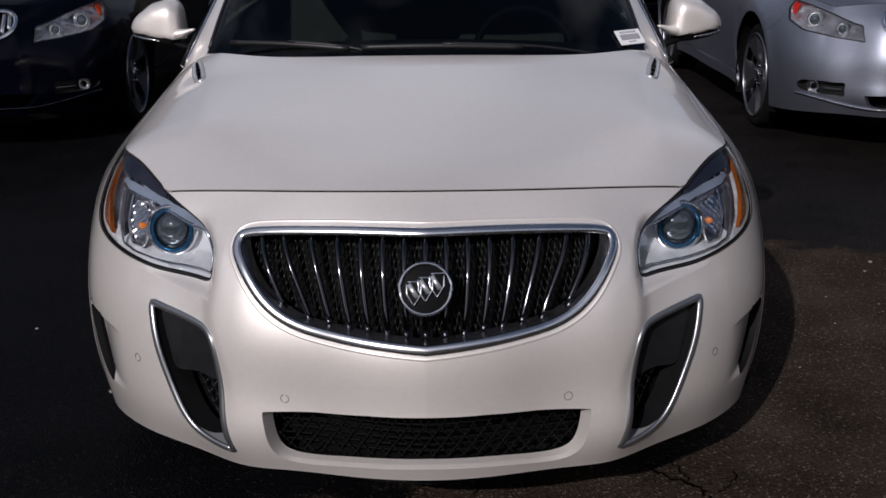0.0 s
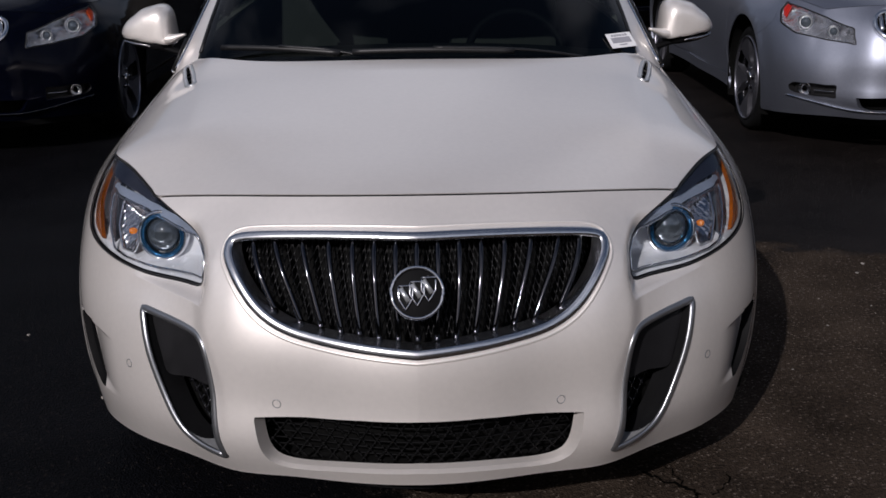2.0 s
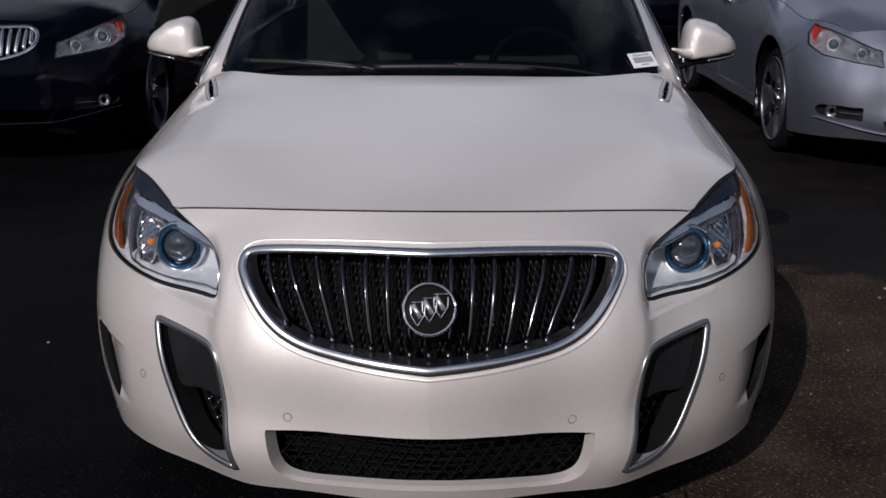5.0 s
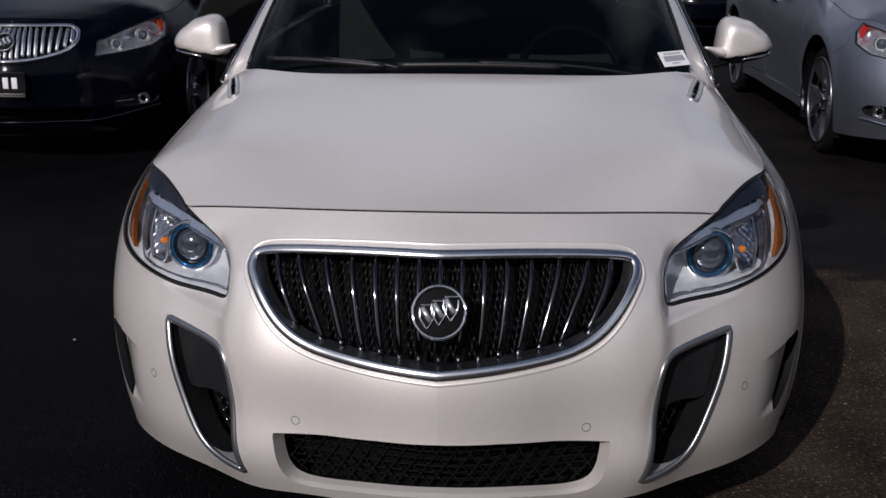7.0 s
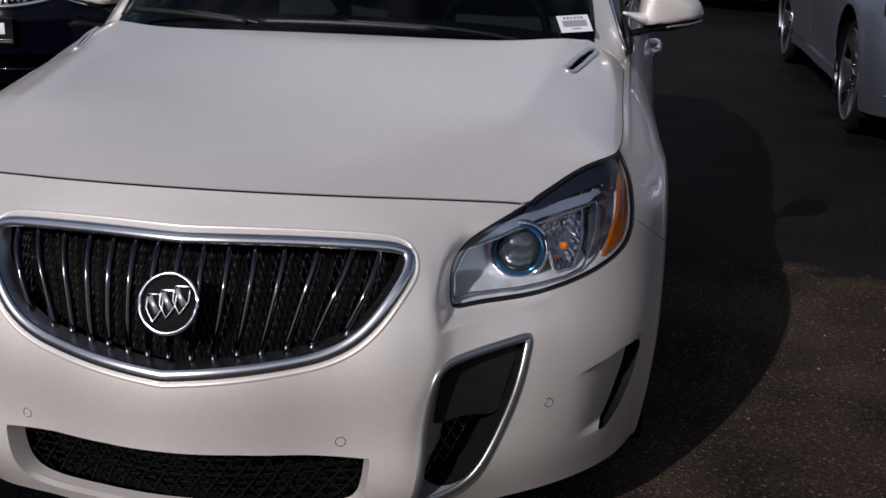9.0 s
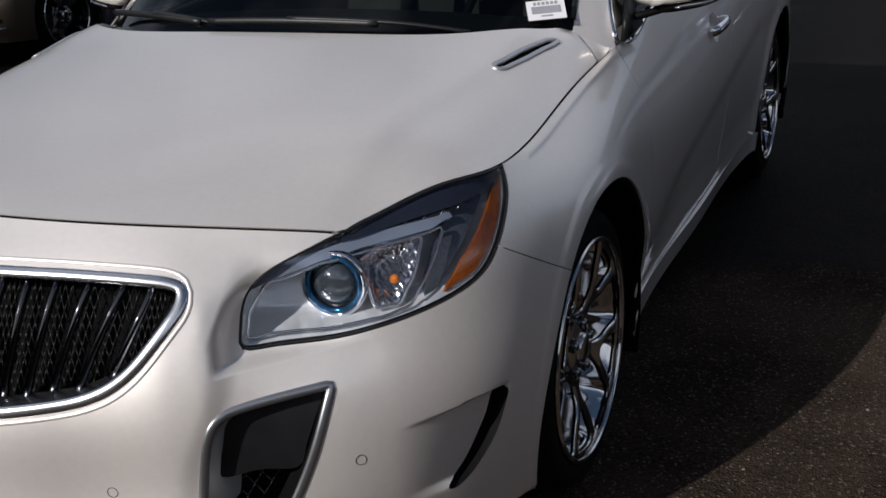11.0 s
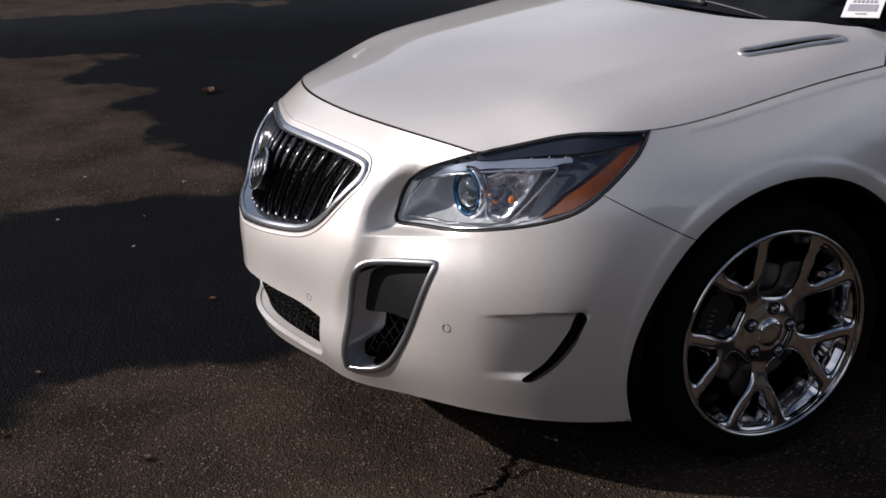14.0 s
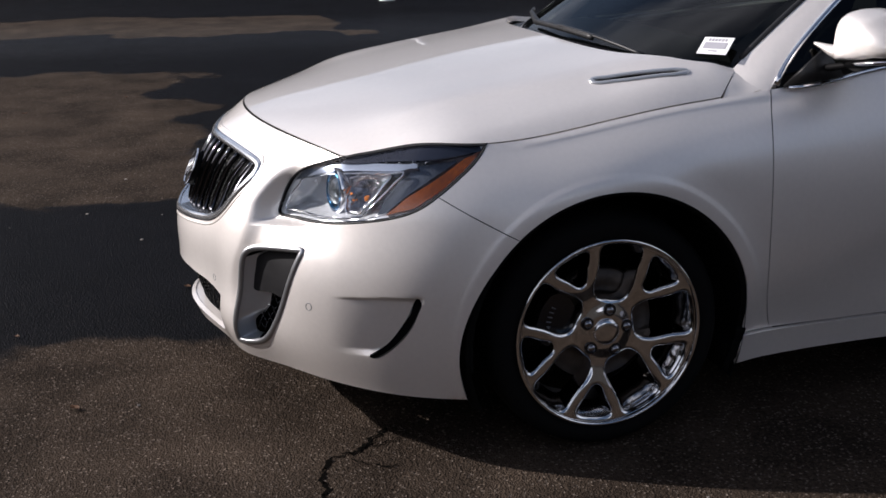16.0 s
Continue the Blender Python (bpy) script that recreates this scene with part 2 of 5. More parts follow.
# ---- curves and sheets ----
def cardinal(knots):
    """The weights of a natural cubic spline over the knots."""
    k = np.asarray(knots, float)
    count, h = len(k), np.diff(k)
    left, right = np.eye(count), np.zeros((count, count))
    for i in range(1, count - 1):
        left[i, i - 1:i + 2] = h[i - 1], 2 * (h[i - 1] + h[i]), h[i]
        right[i, i - 1:i + 2] = 6 / h[i - 1], -6 / h[i - 1] - 6 / h[i], 6 / h[i]
    second = np.linalg.solve(left, right)

    def weights(t):
        t = np.clip(np.asarray(t, float), k[0], k[-1])
        i = np.clip(np.searchsorted(k, t) - 1, 0, count - 2)
        a = (k[i + 1] - t) / h[i]
        b = 1 - a
        w, r = np.zeros((len(t), count)), np.arange(len(t))
        w[r, i] += a
        w[r, i + 1] += b
        return w + ((a**3 - a) * h[i]**2 / 6)[:, None] * second[i] + ((b**3 - b) * h[i]**2 / 6)[:, None] * second[i + 1]

    return weights


def bend(knots, values):
    w, v = cardinal(knots), np.asarray(values, float)
    return lambda t: w(np.atleast_1d(t)) @ v


def ease(a, b, t):
    q = np.clip((t - a) / (b - a), 0, 1)
    return q * q * (3 - 2 * q)


crown = bend((-.2, .04, .15, .3, .6, .9, 1.25, 1.6), (.75, .853, .886, .918, .974, 1.023, 1.066, 1.092))
fall = bend((-.2, .05, .15, .262, .338, .436, .53, .62, .95, 1.4), (.5, .48, .38, .253, .191, .128, .110, .115, .127, .128))


def hood_z(x, y):
    q = np.abs(x) / .82
    aside = np.abs(x) - .585 - .06 * ease(.5, 1.1, y)
    ridge = .007 * np.exp(-(aside / np.where(aside < 0, .11, .042))**2) * ease(.15, .5, y)
    back = .35 * ease(.3, .6, y) + .65 * ease(.92, 1.2, y) - .7 * ease(1.27, 1.36, y)
    return crown(y) - fall(y) * ((.35 * q**2 + .65 * q**6) * (1 - back) + (.22 * q**2 + .78 * q**10) * back) + ridge


KNOTS = (0, .15, .3, .5, .7, .85, 1)
STATIONS = []


def station(x, y, low, top, *inset):
    """A place on the body's plan outline, its lower and upper edge (0: the hood's), and the inset at seven heights."""
    STATIONS.append((x, y, low, top, *inset))


station(0, -.166, .235, 0, .045, .014, .014, .018, .070, .128, .230)
station(.17, -.141, .232, 0, .045, .013, .013, .015, .064, .120, .208)
station(.32, -.092, .225, 0, .045, .010, .012, .012, .052, .103, .178)
station(.44, -.053, .222, 0, .040, .000, .005, .010, .045, .100, .166)
station(.57, .035, .222, 0, .040, .005, .003, .012, .050, .094, .156)
station(.70, .135, .218, 0, .040, .010, .000, .010, .050, .085, .140)
station(.80, .250, .210, 0, .035, .010, .000, .005, .035, .072, .152)
station(.87, .370, .203, 0, .030, .010, .000, .000, .025, .062, .146)
station(.915, .50, .196, 0, .030, .010, .000, .000, .020, .056, .124)
station(.935, .64, .190, 0, .020, .005, .000, .000, .010, .042, .120)
station(.94, .95, .190, 0, .020, .010, .000, .000, .002, .024, .125)
station(.93, 1.40, 0.203, .96, .060, .045, .020, .004, .006, .034, .112)
station(.93, 2.20, 0.205, 1.030, .070, .045, .025, .005, .004, .030, .095)
station(.93, 3.00, 0.205, 1.060, .070, .045, .020, .000, .000, .025, .100)
station(.935, 3.66, .22, 1.074, .020, .010, .000, .000, .000, .030, .120)
station(.90, 4.20, .24, 1.073, .030, .010, .000, .000, .010, .050, .140)
station(.80, 4.48, .25, 1.06, .050, .015, .000, .000, .015, .050, .120)
station(.60, 4.60, .26, 1.052, .060, .020, .000, .000, .020, .050, .100)
station(.30, 4.65, .26, 1.048, .060, .020, .000, .000, .020, .050, .090)
station(0, 4.66, .26, 1.048, .060, .020, .000, .000, .020, .050, .090)


slit_line = bend((.20, .33, .355, .412, .466, .49, .6), (.90, .980, 1.012, 1.057, 1.085, 1.098, 1.13))


def ledge(s):
    """The height of the ledge under the headlamp."""
    return .620 + .09 * (s - .54)


class Skin:
    """The painted side and front of a car as a surface over (way round the plan outline, height)."""

    def __init__(self, rows):
        rows = np.array(rows)
        flip = np.array([-1] + [1] * (rows.shape[1] - 1))
        self.rows = np.vstack([rows[1:4][::-1] * flip, rows, rows[-4:-1][::-1] * flip])
        s = np.r_[0, np.cumsum(np.hypot(*np.diff(self.rows[:, :2], axis=0).T))]
        self.s = s - s[3]
        self.along, self.up, self.end = cardinal(self.s), cardinal(KNOTS), self.s[-4]
        self.arches = (self.way(.92), self.way(3.658))
        for i, row in enumerate(self.rows):
            if row[3] == 0:
                b, n = self.base(self.s[i:i + 1])
                row[3] = hood_z(b[:, 0] - n[:, 0] * row[10], b[:, 1] - n[:, 1] * row[10])[0]

    def base(self, s):
        b, step = self.along(s) @ self.rows, 1e-3
        d = (self.along(s + step) - self.along(s - step)) @ self.rows[:, :2]
        d /= np.hypot(*d.T)[:, None]
        n = np.stack([d[:, 1], -d[:, 0]], 1)
        # the hood's front edge is one even curve up to the lamp
        d = np.full(len(b), .2)
        for _ in range(12):
            x = b[:, 0] - n[:, 0] * d
            miss = b[:, 1] - n[:, 1] * d - .077 - .455 * x**2
            d = d + miss / (n[:, 1] - .91 * x * n[:, 0])
        share = ease(.79, .87, s)
        b[:, 10] = d * (1 - share) + b[:, 10] * share
        edge = hood_z(b[:, 0] - n[:, 0] * b[:, 10], b[:, 1] - n[:, 1] * b[:, 10])
        share = ease(1.75, 2.1, s)
        b[:, 3] = edge * (1 - share) + b[:, 3] * share
        return b, n

    def low(self, s):
        return self.base(np.abs(np.atleast_1d(s)))[0][:, 2]

    def top(self, s):
        return self.base(np.abs(np.atleast_1d(s)))[0][:, 3]

    def way(self, y):
        """The way round the outline at which the side lies at y."""
        s = np.linspace(1.0, self.end - 0.5, 2000)
        return float(s[np.argmin(np.abs(self.base(s)[0][:, 1] - y))])

    def __call__(self, uv, inset=0.0):
        s, z = np.asarray(uv, float).T
        side = np.where(s < 0, -1, 1)
        b, n = self.base(np.abs(s))
        v = np.clip((z - b[:, 2]) / (b[:, 3] - b[:, 2]), 0, 1)
        d = (self.up(v) * b[:, 4:]).sum(1) + inset + self.dents(np.abs(s), z)
        return np.stack([side * (b[:, 0] - n[:, 0] * d), b[:, 1] - n[:, 1] * d, z], 1)

    scoop = True

    def dents(self, s, z):
        """The scoop ahead of the wheel, the step round the lamps, the swept crease of the doors, the arch lips."""
        d = -.010 * ease(.25, .40, z) * (1 - ease(.80, .86, z)) * np.clip(1 - s / .26, 0, 1)
        if self.scoop:
            upper = .478 + .055 * (s - .80)
            rear = slit_line(z)
            d += .024 * ease(.84, 1.06, s) * ease(0, .012, upper - z) * ease(.316, .340, z) * (1 - ease(-.008, .010, s - rear))
            # the flank of the nose
            edge = .482 + .073 * ease(.42, .64, z)
            high = ease(.56, .64, z)
            fade = (1 - ease(.52, .76, s)) * (1 - high) + (1 - ease(.66, .95, s)) * high
            d += .0085 * ease(-.030, .032, s - edge) * fade * ease(.30, .44, z) * (1 - ease(.72, .785, z))
            # the pillar between grille and lamp, the hollow round the lamp, and the ledge that cuts it off below
            lift = .06 * ease(.66, .80, z)
            d -= .003 * np.exp(-((s - .522 - lift) / .032)**2) * ease(.46, .62, z) * (1 - ease(.73, .80, z))
            q = np.clip((s - .535 - lift) / .065, 0, 1)
            r = np.clip((z - ledge(s)) / .016, 0, 1)
            d += .034 * q * q * (3 - 2 * q) * (1 - ease(.62, .84, s)) * r * (2 - r) * (1 - ease(.72, .815, z))
            # the crisp shoulder of the fender below the hood's edge
            d -= .0035 * np.exp(-((z - self.top(s) + .012) / .007)**2) * ease(1.30, 1.50, s) * (1 - ease(2.05, 2.4, s))
        sweep = .50 + .30 * np.clip((s - 2.2) / 1.6, 0, 1)**0.8
        d += .008 * ease(2.15, 2.6, s) * (1 - ease(4.0, 4.4, s)) * ease(0, .10, sweep - z) * ease(.30, .42, z)
        for c in self.arches:
            r = np.hypot(s - c, z - .335)
            d -= (.005 * ease(.500, .415, r) + .0025 * ease(.456, .434, r)) * (z > .2)
        return d


def spline_loop(points, closed=False, step=0.01):
    """Even points along a smooth line through the given ones."""
    p = np.array(points, float)
    if closed:
        p = np.vstack([p[-3:], p, p[:4]])
    t = np.r_[0, np.cumsum(np.linalg.norm(np.diff(p, axis=0), axis=1)**0.7)]
    w = cardinal(t)
    lo, hi = (t[3], t[-4]) if closed else (t[0], t[-1])
    fine = w(np.linspace(lo, hi, 40 * len(p))) @ p
    far = np.r_[0, np.cumsum(np.linalg.norm(np.diff(fine, axis=0), axis=1))]
    count = max(4, int(far[-1] / step))
    at = np.linspace(0, far[-1], count + 1)[:count if closed else count + 1]
    return np.stack([np.interp(at, far, fine[:, i]) for i in range(p.shape[1])], 1)


def even(points, step, closed=True):
    """Even points along straight runs between the given ones, which are kept."""
    p, out = np.array(points, float), []
    for a, b in zip(p, np.roll(p, -1, 0) if closed else p[1:]):
        k = max(1, int(np.ceil(np.linalg.norm(b - a) / step)))
        out += [a + (b - a) * i / k for i in range(k)]
    return np.array(out if closed else out + [p[-1]])


def inside(poly, pts):
    x, y = pts[:, 0], pts[:, 1]
    hit = np.zeros(len(pts), bool)
    for (ax, ay), (bx, by) in zip(poly, np.roll(poly, -1, 0)):
        if ay != by:
            hit ^= ((ay > y) != (by > y)) & (x < (bx - ax) * (y - ay) / (by - ay) + ax)
    return hit


def shrink(poly, gap):
    """The outline drawn in by a gap (out, where it is negative)."""
    p = np.array(poly, float)
    d = np.roll(p, -1, 0) - np.roll(p, 1, 0)
    d /= np.linalg.norm(d, axis=1)[:, None] + 1e-9
    area = (p[:, 0] * np.roll(p[:, 1], -1) - p[:, 1] * np.roll(p[:, 0], -1)).sum()
    return p + np.stack([-d[:, 1], d[:, 0]], 1) * gap * np.sign(area)


def clean(poly, least=1e-4):
    p = np.array(poly, float)
    return p[np.linalg.norm(p - np.roll(p, 1, 0), axis=1) > least]


def sheet(surface, outline, holes=(), step=0.025, thick=0.014, rims=True, lines=()):
    """Points, faces and normals of a panel over an outline with holes, its edges rolled inwards; creases run along the lines."""
    outline = clean(outline)
    loops = [outline] + [clean(h) for h in holes]
    edge = np.vstack(loops)
    runs = []
    for run in lines:
        run = np.asarray(run, float)
        ok = inside(outline, run)
        for h in loops[1:]:
            ok &= ~inside(shrink(h, -.004), run)
        ok &= np.concatenate([np.min(((c[:, None] - edge[None])**2).sum(2), 1) for c in np.array_split(run, 1 + len(run) // 200)]) > .004**2
        pieces = np.split(np.arange(len(run)), np.flatnonzero(~ok))
        runs += [run[q[ok[q]]] for q in pieces if ok[q].sum() > 1]
    lo, hi = outline.min(0), outline.max(0)
    gx, gy = np.meshgrid(np.arange(lo[0], hi[0], step), np.arange(lo[1], hi[1], step * .87))
    gx[1::2] += step / 2
    pts = np.stack([gx.ravel(), gy.ravel()], 1)
    keep = inside(outline, pts)
    for h in loops[1:]:
        keep &= ~inside(h, pts)
    pts = pts[keep]
    if len(pts):
        guard = np.vstack([edge] + runs)
        near = np.concatenate([np.min(((c[:, None] - guard[None])**2).sum(2), 1) for c in np.array_split(pts, max(1, len(pts) // 400))])
        pts = pts[near > (step * .45)**2]
    allp = np.vstack([edge] + runs + [pts])
    links, base = [], 0
    for loop in loops:
        links += [(base + i, base + (i + 1) % len(loop)) for i in range(len(loop))]
        base += len(loop)
    for run in runs:
        links += [(base + i, base + i + 1) for i in range(len(run) - 1)]
        base += len(run)
    co, _, faces, *_ = delaunay_2d_cdt([Vector(q) for q in allp], links, [], 0, 1e-6)
    uv = np.array([tuple(c) for c in co])
    tri = np.array([f for f in faces if len(f) == 3])
    mid = uv[tri].mean(1)
    keep = inside(outline, mid)
    for h in loops[1:]:
        keep &= ~inside(h, mid)
    tri = tri[keep]
    p = surface(uv)
    e = 2e-3
    du, dv = surface(uv + [e, 0]) - surface(uv - [e, 0]), surface(uv + [0, e]) - surface(uv - [0, e])
    normal = np.cross(du, dv)
    normal /= np.linalg.norm(normal, axis=1)[:, None] + 1e-12
    a, b, c = (p[tri[:, i]] for i in range(3))
    wrong = (np.cross(b - a, c - a) * normal[tri[:, 0]]).sum(1) < 0
    tri[wrong] = tri[wrong][:, ::-1]
    verts, faces, normals = [p], [tuple(map(int, f)) for f in tri], [normal]
    count = len(p)
    if rims and thick:
        for loop in loops:
            q = surface(loop)
            du, dv = surface(loop + [e, 0]) - surface(loop - [e, 0]), surface(loop + [0, e]) - surface(loop - [0, e])
            out = np.cross(du, dv)
            out /= np.linalg.norm(out, axis=1)[:, None] + 1e-12
            k = len(loop)
            verts += [q, q - out * thick]
            normals += [np.zeros((k, 3)), np.zeros((k, 3))]
            area = (loop[:, 0] * np.roll(loop[:, 1], -1) - loop[:, 1] * np.roll(loop[:, 0], -1)).sum()
            for i in range(k):
                j = (i + 1) % k
                quad = (count + j, count + i, count + k + i, count + k + j)
                faces.append(quad if (area > 0) == (loop is outline) else quad[::-1])
            count += 2 * k
    return np.vstack(verts), faces, np.vstack(normals)


def mirrored(data):
    v, f, n = data
    flip = np.array([-1, 1, 1])
    return v * flip, [tuple(reversed(q)) for q in f], None if n is None else n * flip


def put(name, data, mat, parent=None, label="", smooth=True):
    """Links points, faces and normals as one mesh under a thing or a part."""
    v, f, n = data
    me = bpy.data.meshes.new(name)
    me.from_pydata([tuple(map(float, q)) for q in v], [], f)
    me.materials.append(mat)
    me.polygons.foreach_set("use_smooth", [smooth] * len(f))
    me.update()
    if n is not None and len(n) == len(me.vertices):
        me.normals_split_custom_set_from_vertices([tuple(map(float, q)) for q in n])
    ob = new(name, me)
    if parent:
        ob.parent = parent
    return tagged(ob, label)


def part(name, bm, mat, parent=None, label="", smooth=True):
    """Links a bmesh as one mesh object under a thing or under a part."""
    me = bpy.data.meshes.new(name)
    bm.normal_update()
    bm.to_mesh(me)
    bm.free()
    me.materials.append(mat)
    me.polygons.foreach_set("use_smooth", [smooth] * len(me.polygons))
    if smooth:
        me.set_sharp_from_angle(angle=radians(38))
    ob = new(name, me)
    if parent:
        ob.parent = parent
    return tagged(ob, label)


def thing(name, label, category, group="", place=None):
    ob = tagged(new(name), label, category, group)
    if place:
        ob.matrix_world = place
    return ob


def join_data(*many):
    v, f, base = [], [], 0
    for a, b, _ in many:
        v.append(a)
        f += [tuple(i + base for i in q) for q in b]
        base += len(a)
    return np.vstack(v), f, None


def tube(path, radius, closed=False, sides=8, flat=1.0, ups=None):
    """A rod along a path; flat squeezes it along ups."""
    p = np.array(path, float)
    t = np.roll(p, -1, 0) - np.roll(p, 1, 0)
    if not closed:
        t[0], t[-1] = p[1] - p[0], p[-1] - p[-2]
    t /= np.linalg.norm(t, axis=1)[:, None] + 1e-12
    up = np.tile((0.0, 0.0, 1.0), (len(p), 1)) if ups is None else np.array(ups, float)
    side = np.cross(t, up)
    bad = np.linalg.norm(side, axis=1) < 1e-3
    side[bad] = np.cross(t[bad], (1.0, 0.0, 0.0))
    side /= np.linalg.norm(side, axis=1)[:, None]
    up = np.cross(side, t)
    r = np.broadcast_to(np.asarray(radius, float), (len(p),))
    a = np.arange(sides) * 2 * np.pi / sides
    v = p[:, None] + r[:, None, None] * (np.cos(a)[None, :, None] * side[:, None] + flat * np.sin(a)[None, :, None] * up[:, None])
    f = []
    for i in range(len(p) if closed else len(p) - 1):
        j = (i + 1) % len(p)
        f += [(i * sides + k, i * sides + (k + 1) % sides, j * sides + (k + 1) % sides, j * sides + k) for k in range(sides)]
    if not closed:
        f += [tuple(reversed(range(sides))), tuple(range((len(p) - 1) * sides, len(p) * sides))]
    return v.reshape(-1, 3), f, None


def lathe(profile, sides=48, axis="x", close=False):
    """A turned shape: profile of (along the axis, radius)."""
    q, a = np.array(profile, float), np.arange(sides) * 2 * np.pi / sides
    if axis == "x":
        v = np.stack([np.broadcast_to(q[:, :1], (len(q), sides)), q[:, 1:] * np.cos(a), q[:, 1:] * np.sin(a)], 2)
    else:
        v = np.stack([q[:, 1:] * np.cos(a), q[:, 1:] * np.sin(a), np.broadcast_to(q[:, :1], (len(q), sides))], 2)
    f, rows = [], len(q)
    for i in range(rows if close else rows - 1):
        j = (i + 1) % rows
        f += [(i * sides + k, j * sides + k, j * sides + (k + 1) % sides, i * sides + (k + 1) % sides) for k in range(sides)]
    if not close:
        f += [tuple(range(sides)), tuple(reversed(range((rows - 1) * sides, rows * sides)))]
    return v.reshape(-1, 3), f, None


def moved(data, m):
    v, f, n = data
    r = np.array(m)
    return v @ r[:3, :3].T + r[:3, 3], f, None


def frame_at(place, normal, up=(0, 0, 1)):
    """A pose at a place whose x axis runs along the normal."""
    x = Vector(normal).normalized()
    y = Vector(up).cross(x).normalized()
    z = x.cross(y)
    return Matrix(((x[0], y[0], z[0], place[0]), (x[1], y[1], z[1], place[1]), (x[2], y[2], z[2], place[2]), (0, 0, 0, 1)))


def normal_at(surface, uv):
    uv, e = np.array([uv], float), 3e-3
    du, dv = surface(uv + [e, 0]) - surface(uv - [e, 0]), surface(uv + [0, e]) - surface(uv - [0, e])
    n = np.cross(du, dv)[0]
    return surface(uv)[0], n / np.linalg.norm(n)


def box_bm(size, centre=(0, 0, 0), bevel=0.0, seg=2):
    bm = bmesh.new()
    bmesh.ops.create_cube(bm, size=1)
    bmesh.ops.scale(bm, vec=size, verts=bm.verts)
    if bevel:
        bmesh.ops.bevel(bm, geom=bm.edges[:], offset=bevel, segments=seg, affect="EDGES", profile=0.6)
    bmesh.ops.translate(bm, vec=centre, verts=bm.verts)
    return bm


# ---- one car ----
def band(surface, loop_a, in_a, loop_b, in_b):
    """A strip between two outlines at two insets."""
    a, b, k = surface(loop_a, in_a), surface(loop_b, in_b), len(loop_a)
    return np.vstack([a, b]), [(i, (i + 1) % k, k + (i + 1) % k, k + i) for i in range(k)], None


def normals_on(surface, loop):
    e = 3e-3
    n = np.cross(surface(loop + [e, 0]) - surface(loop - [e, 0]), surface(loop + [0, e]) - surface(loop - [0, e]))
    return n / (np.linalg.norm(n, axis=1)[:, None] + 1e-12)


def ring(surface, loop, radius, flat=1.0, inset=0.0, sides=8):
    return tube(surface(loop, inset), radius, True, sides, flat, normals_on(surface, loop))


def lattice(surface, poly, inset, gap, radius, slant=0.5):
    """Two families of slanting rods over an outline."""
    lo, hi = poly.min(0), poly.max(0)
    rods, high = [], hi[1] - lo[1]
    for way in (1, -1):
        for x in np.arange(lo[0] - high, hi[0] + high, gap):
            t = np.linspace(0, 1, 16)
            line = np.stack([x + way * slant * high * t, lo[1] + high * t], 1)
            ok = inside(poly, line)
            for i in range(15):
                if ok[i] and ok[i + 1]:
                    rods.append(tube(surface(line[i:i + 2], inset), radius, False, 4))
    return join_data(*rods)


def circle(centre, radius, a0, a1, step=0.02):
    a = np.radians(np.linspace(a0, a1, max(3, int(abs(radians(a1 - a0)) * radius / step))))
    return np.stack([centre[0] + radius * np.cos(a), centre[1] + radius * np.sin(a)], 1)


def plain(surface):
    return lambda uv, inset=0.0: surface(uv) - normals_on(surface, np.asarray(uv, float)) * inset


def both(name, data, mat, parent, label=""):
    return put(name, data, mat, parent, label), put(name, mirrored(data), mat, parent, label)


WHEEL_R, RIM_R, ARCH_R, HUB_Z = 0.338, 0.268, 0.405, 0.335
FRONT_AXLE, REAR_AXLE = 0.92, 3.658


SPOKE_HOLES, RIM_FACES = [], {}


def wheel_face(uv, inset=0.0):
    """The dished face of the rim over its disc; outwards is +x."""
    r = np.hypot(uv[:, 0], uv[:, 1])
    deep = -.010 + .020 * (r / .262)**1.6 - .012 * ease(.045, .085, r) * (1 - ease(.09, .17, r))
    if SPOKE_HOLES:
        edge = np.vstack([even(hole, .0014) for hole in SPOKE_HOLES])
        near = np.sqrt(np.concatenate([np.min(((c[:, None] - edge[None])**2).sum(2), 1) for c in np.array_split(uv, 1 + len(uv) // 250)]))
        for hole in SPOKE_HOLES:
            near = np.where(inside(hole, uv), -near, near)
        share = np.clip((near + .0022) / .0135, 0, 1)
        deep = deep - .011 * (1 - np.sqrt(1 - (1 - share)**2))
    return np.stack([deep - inset, uv[:, 0], uv[:, 1]], 1)


def polar(rows, turn):
    return np.array([(r * math.cos(radians(turn + a)), r * math.sin(radians(turn + a))) for r, a in rows])


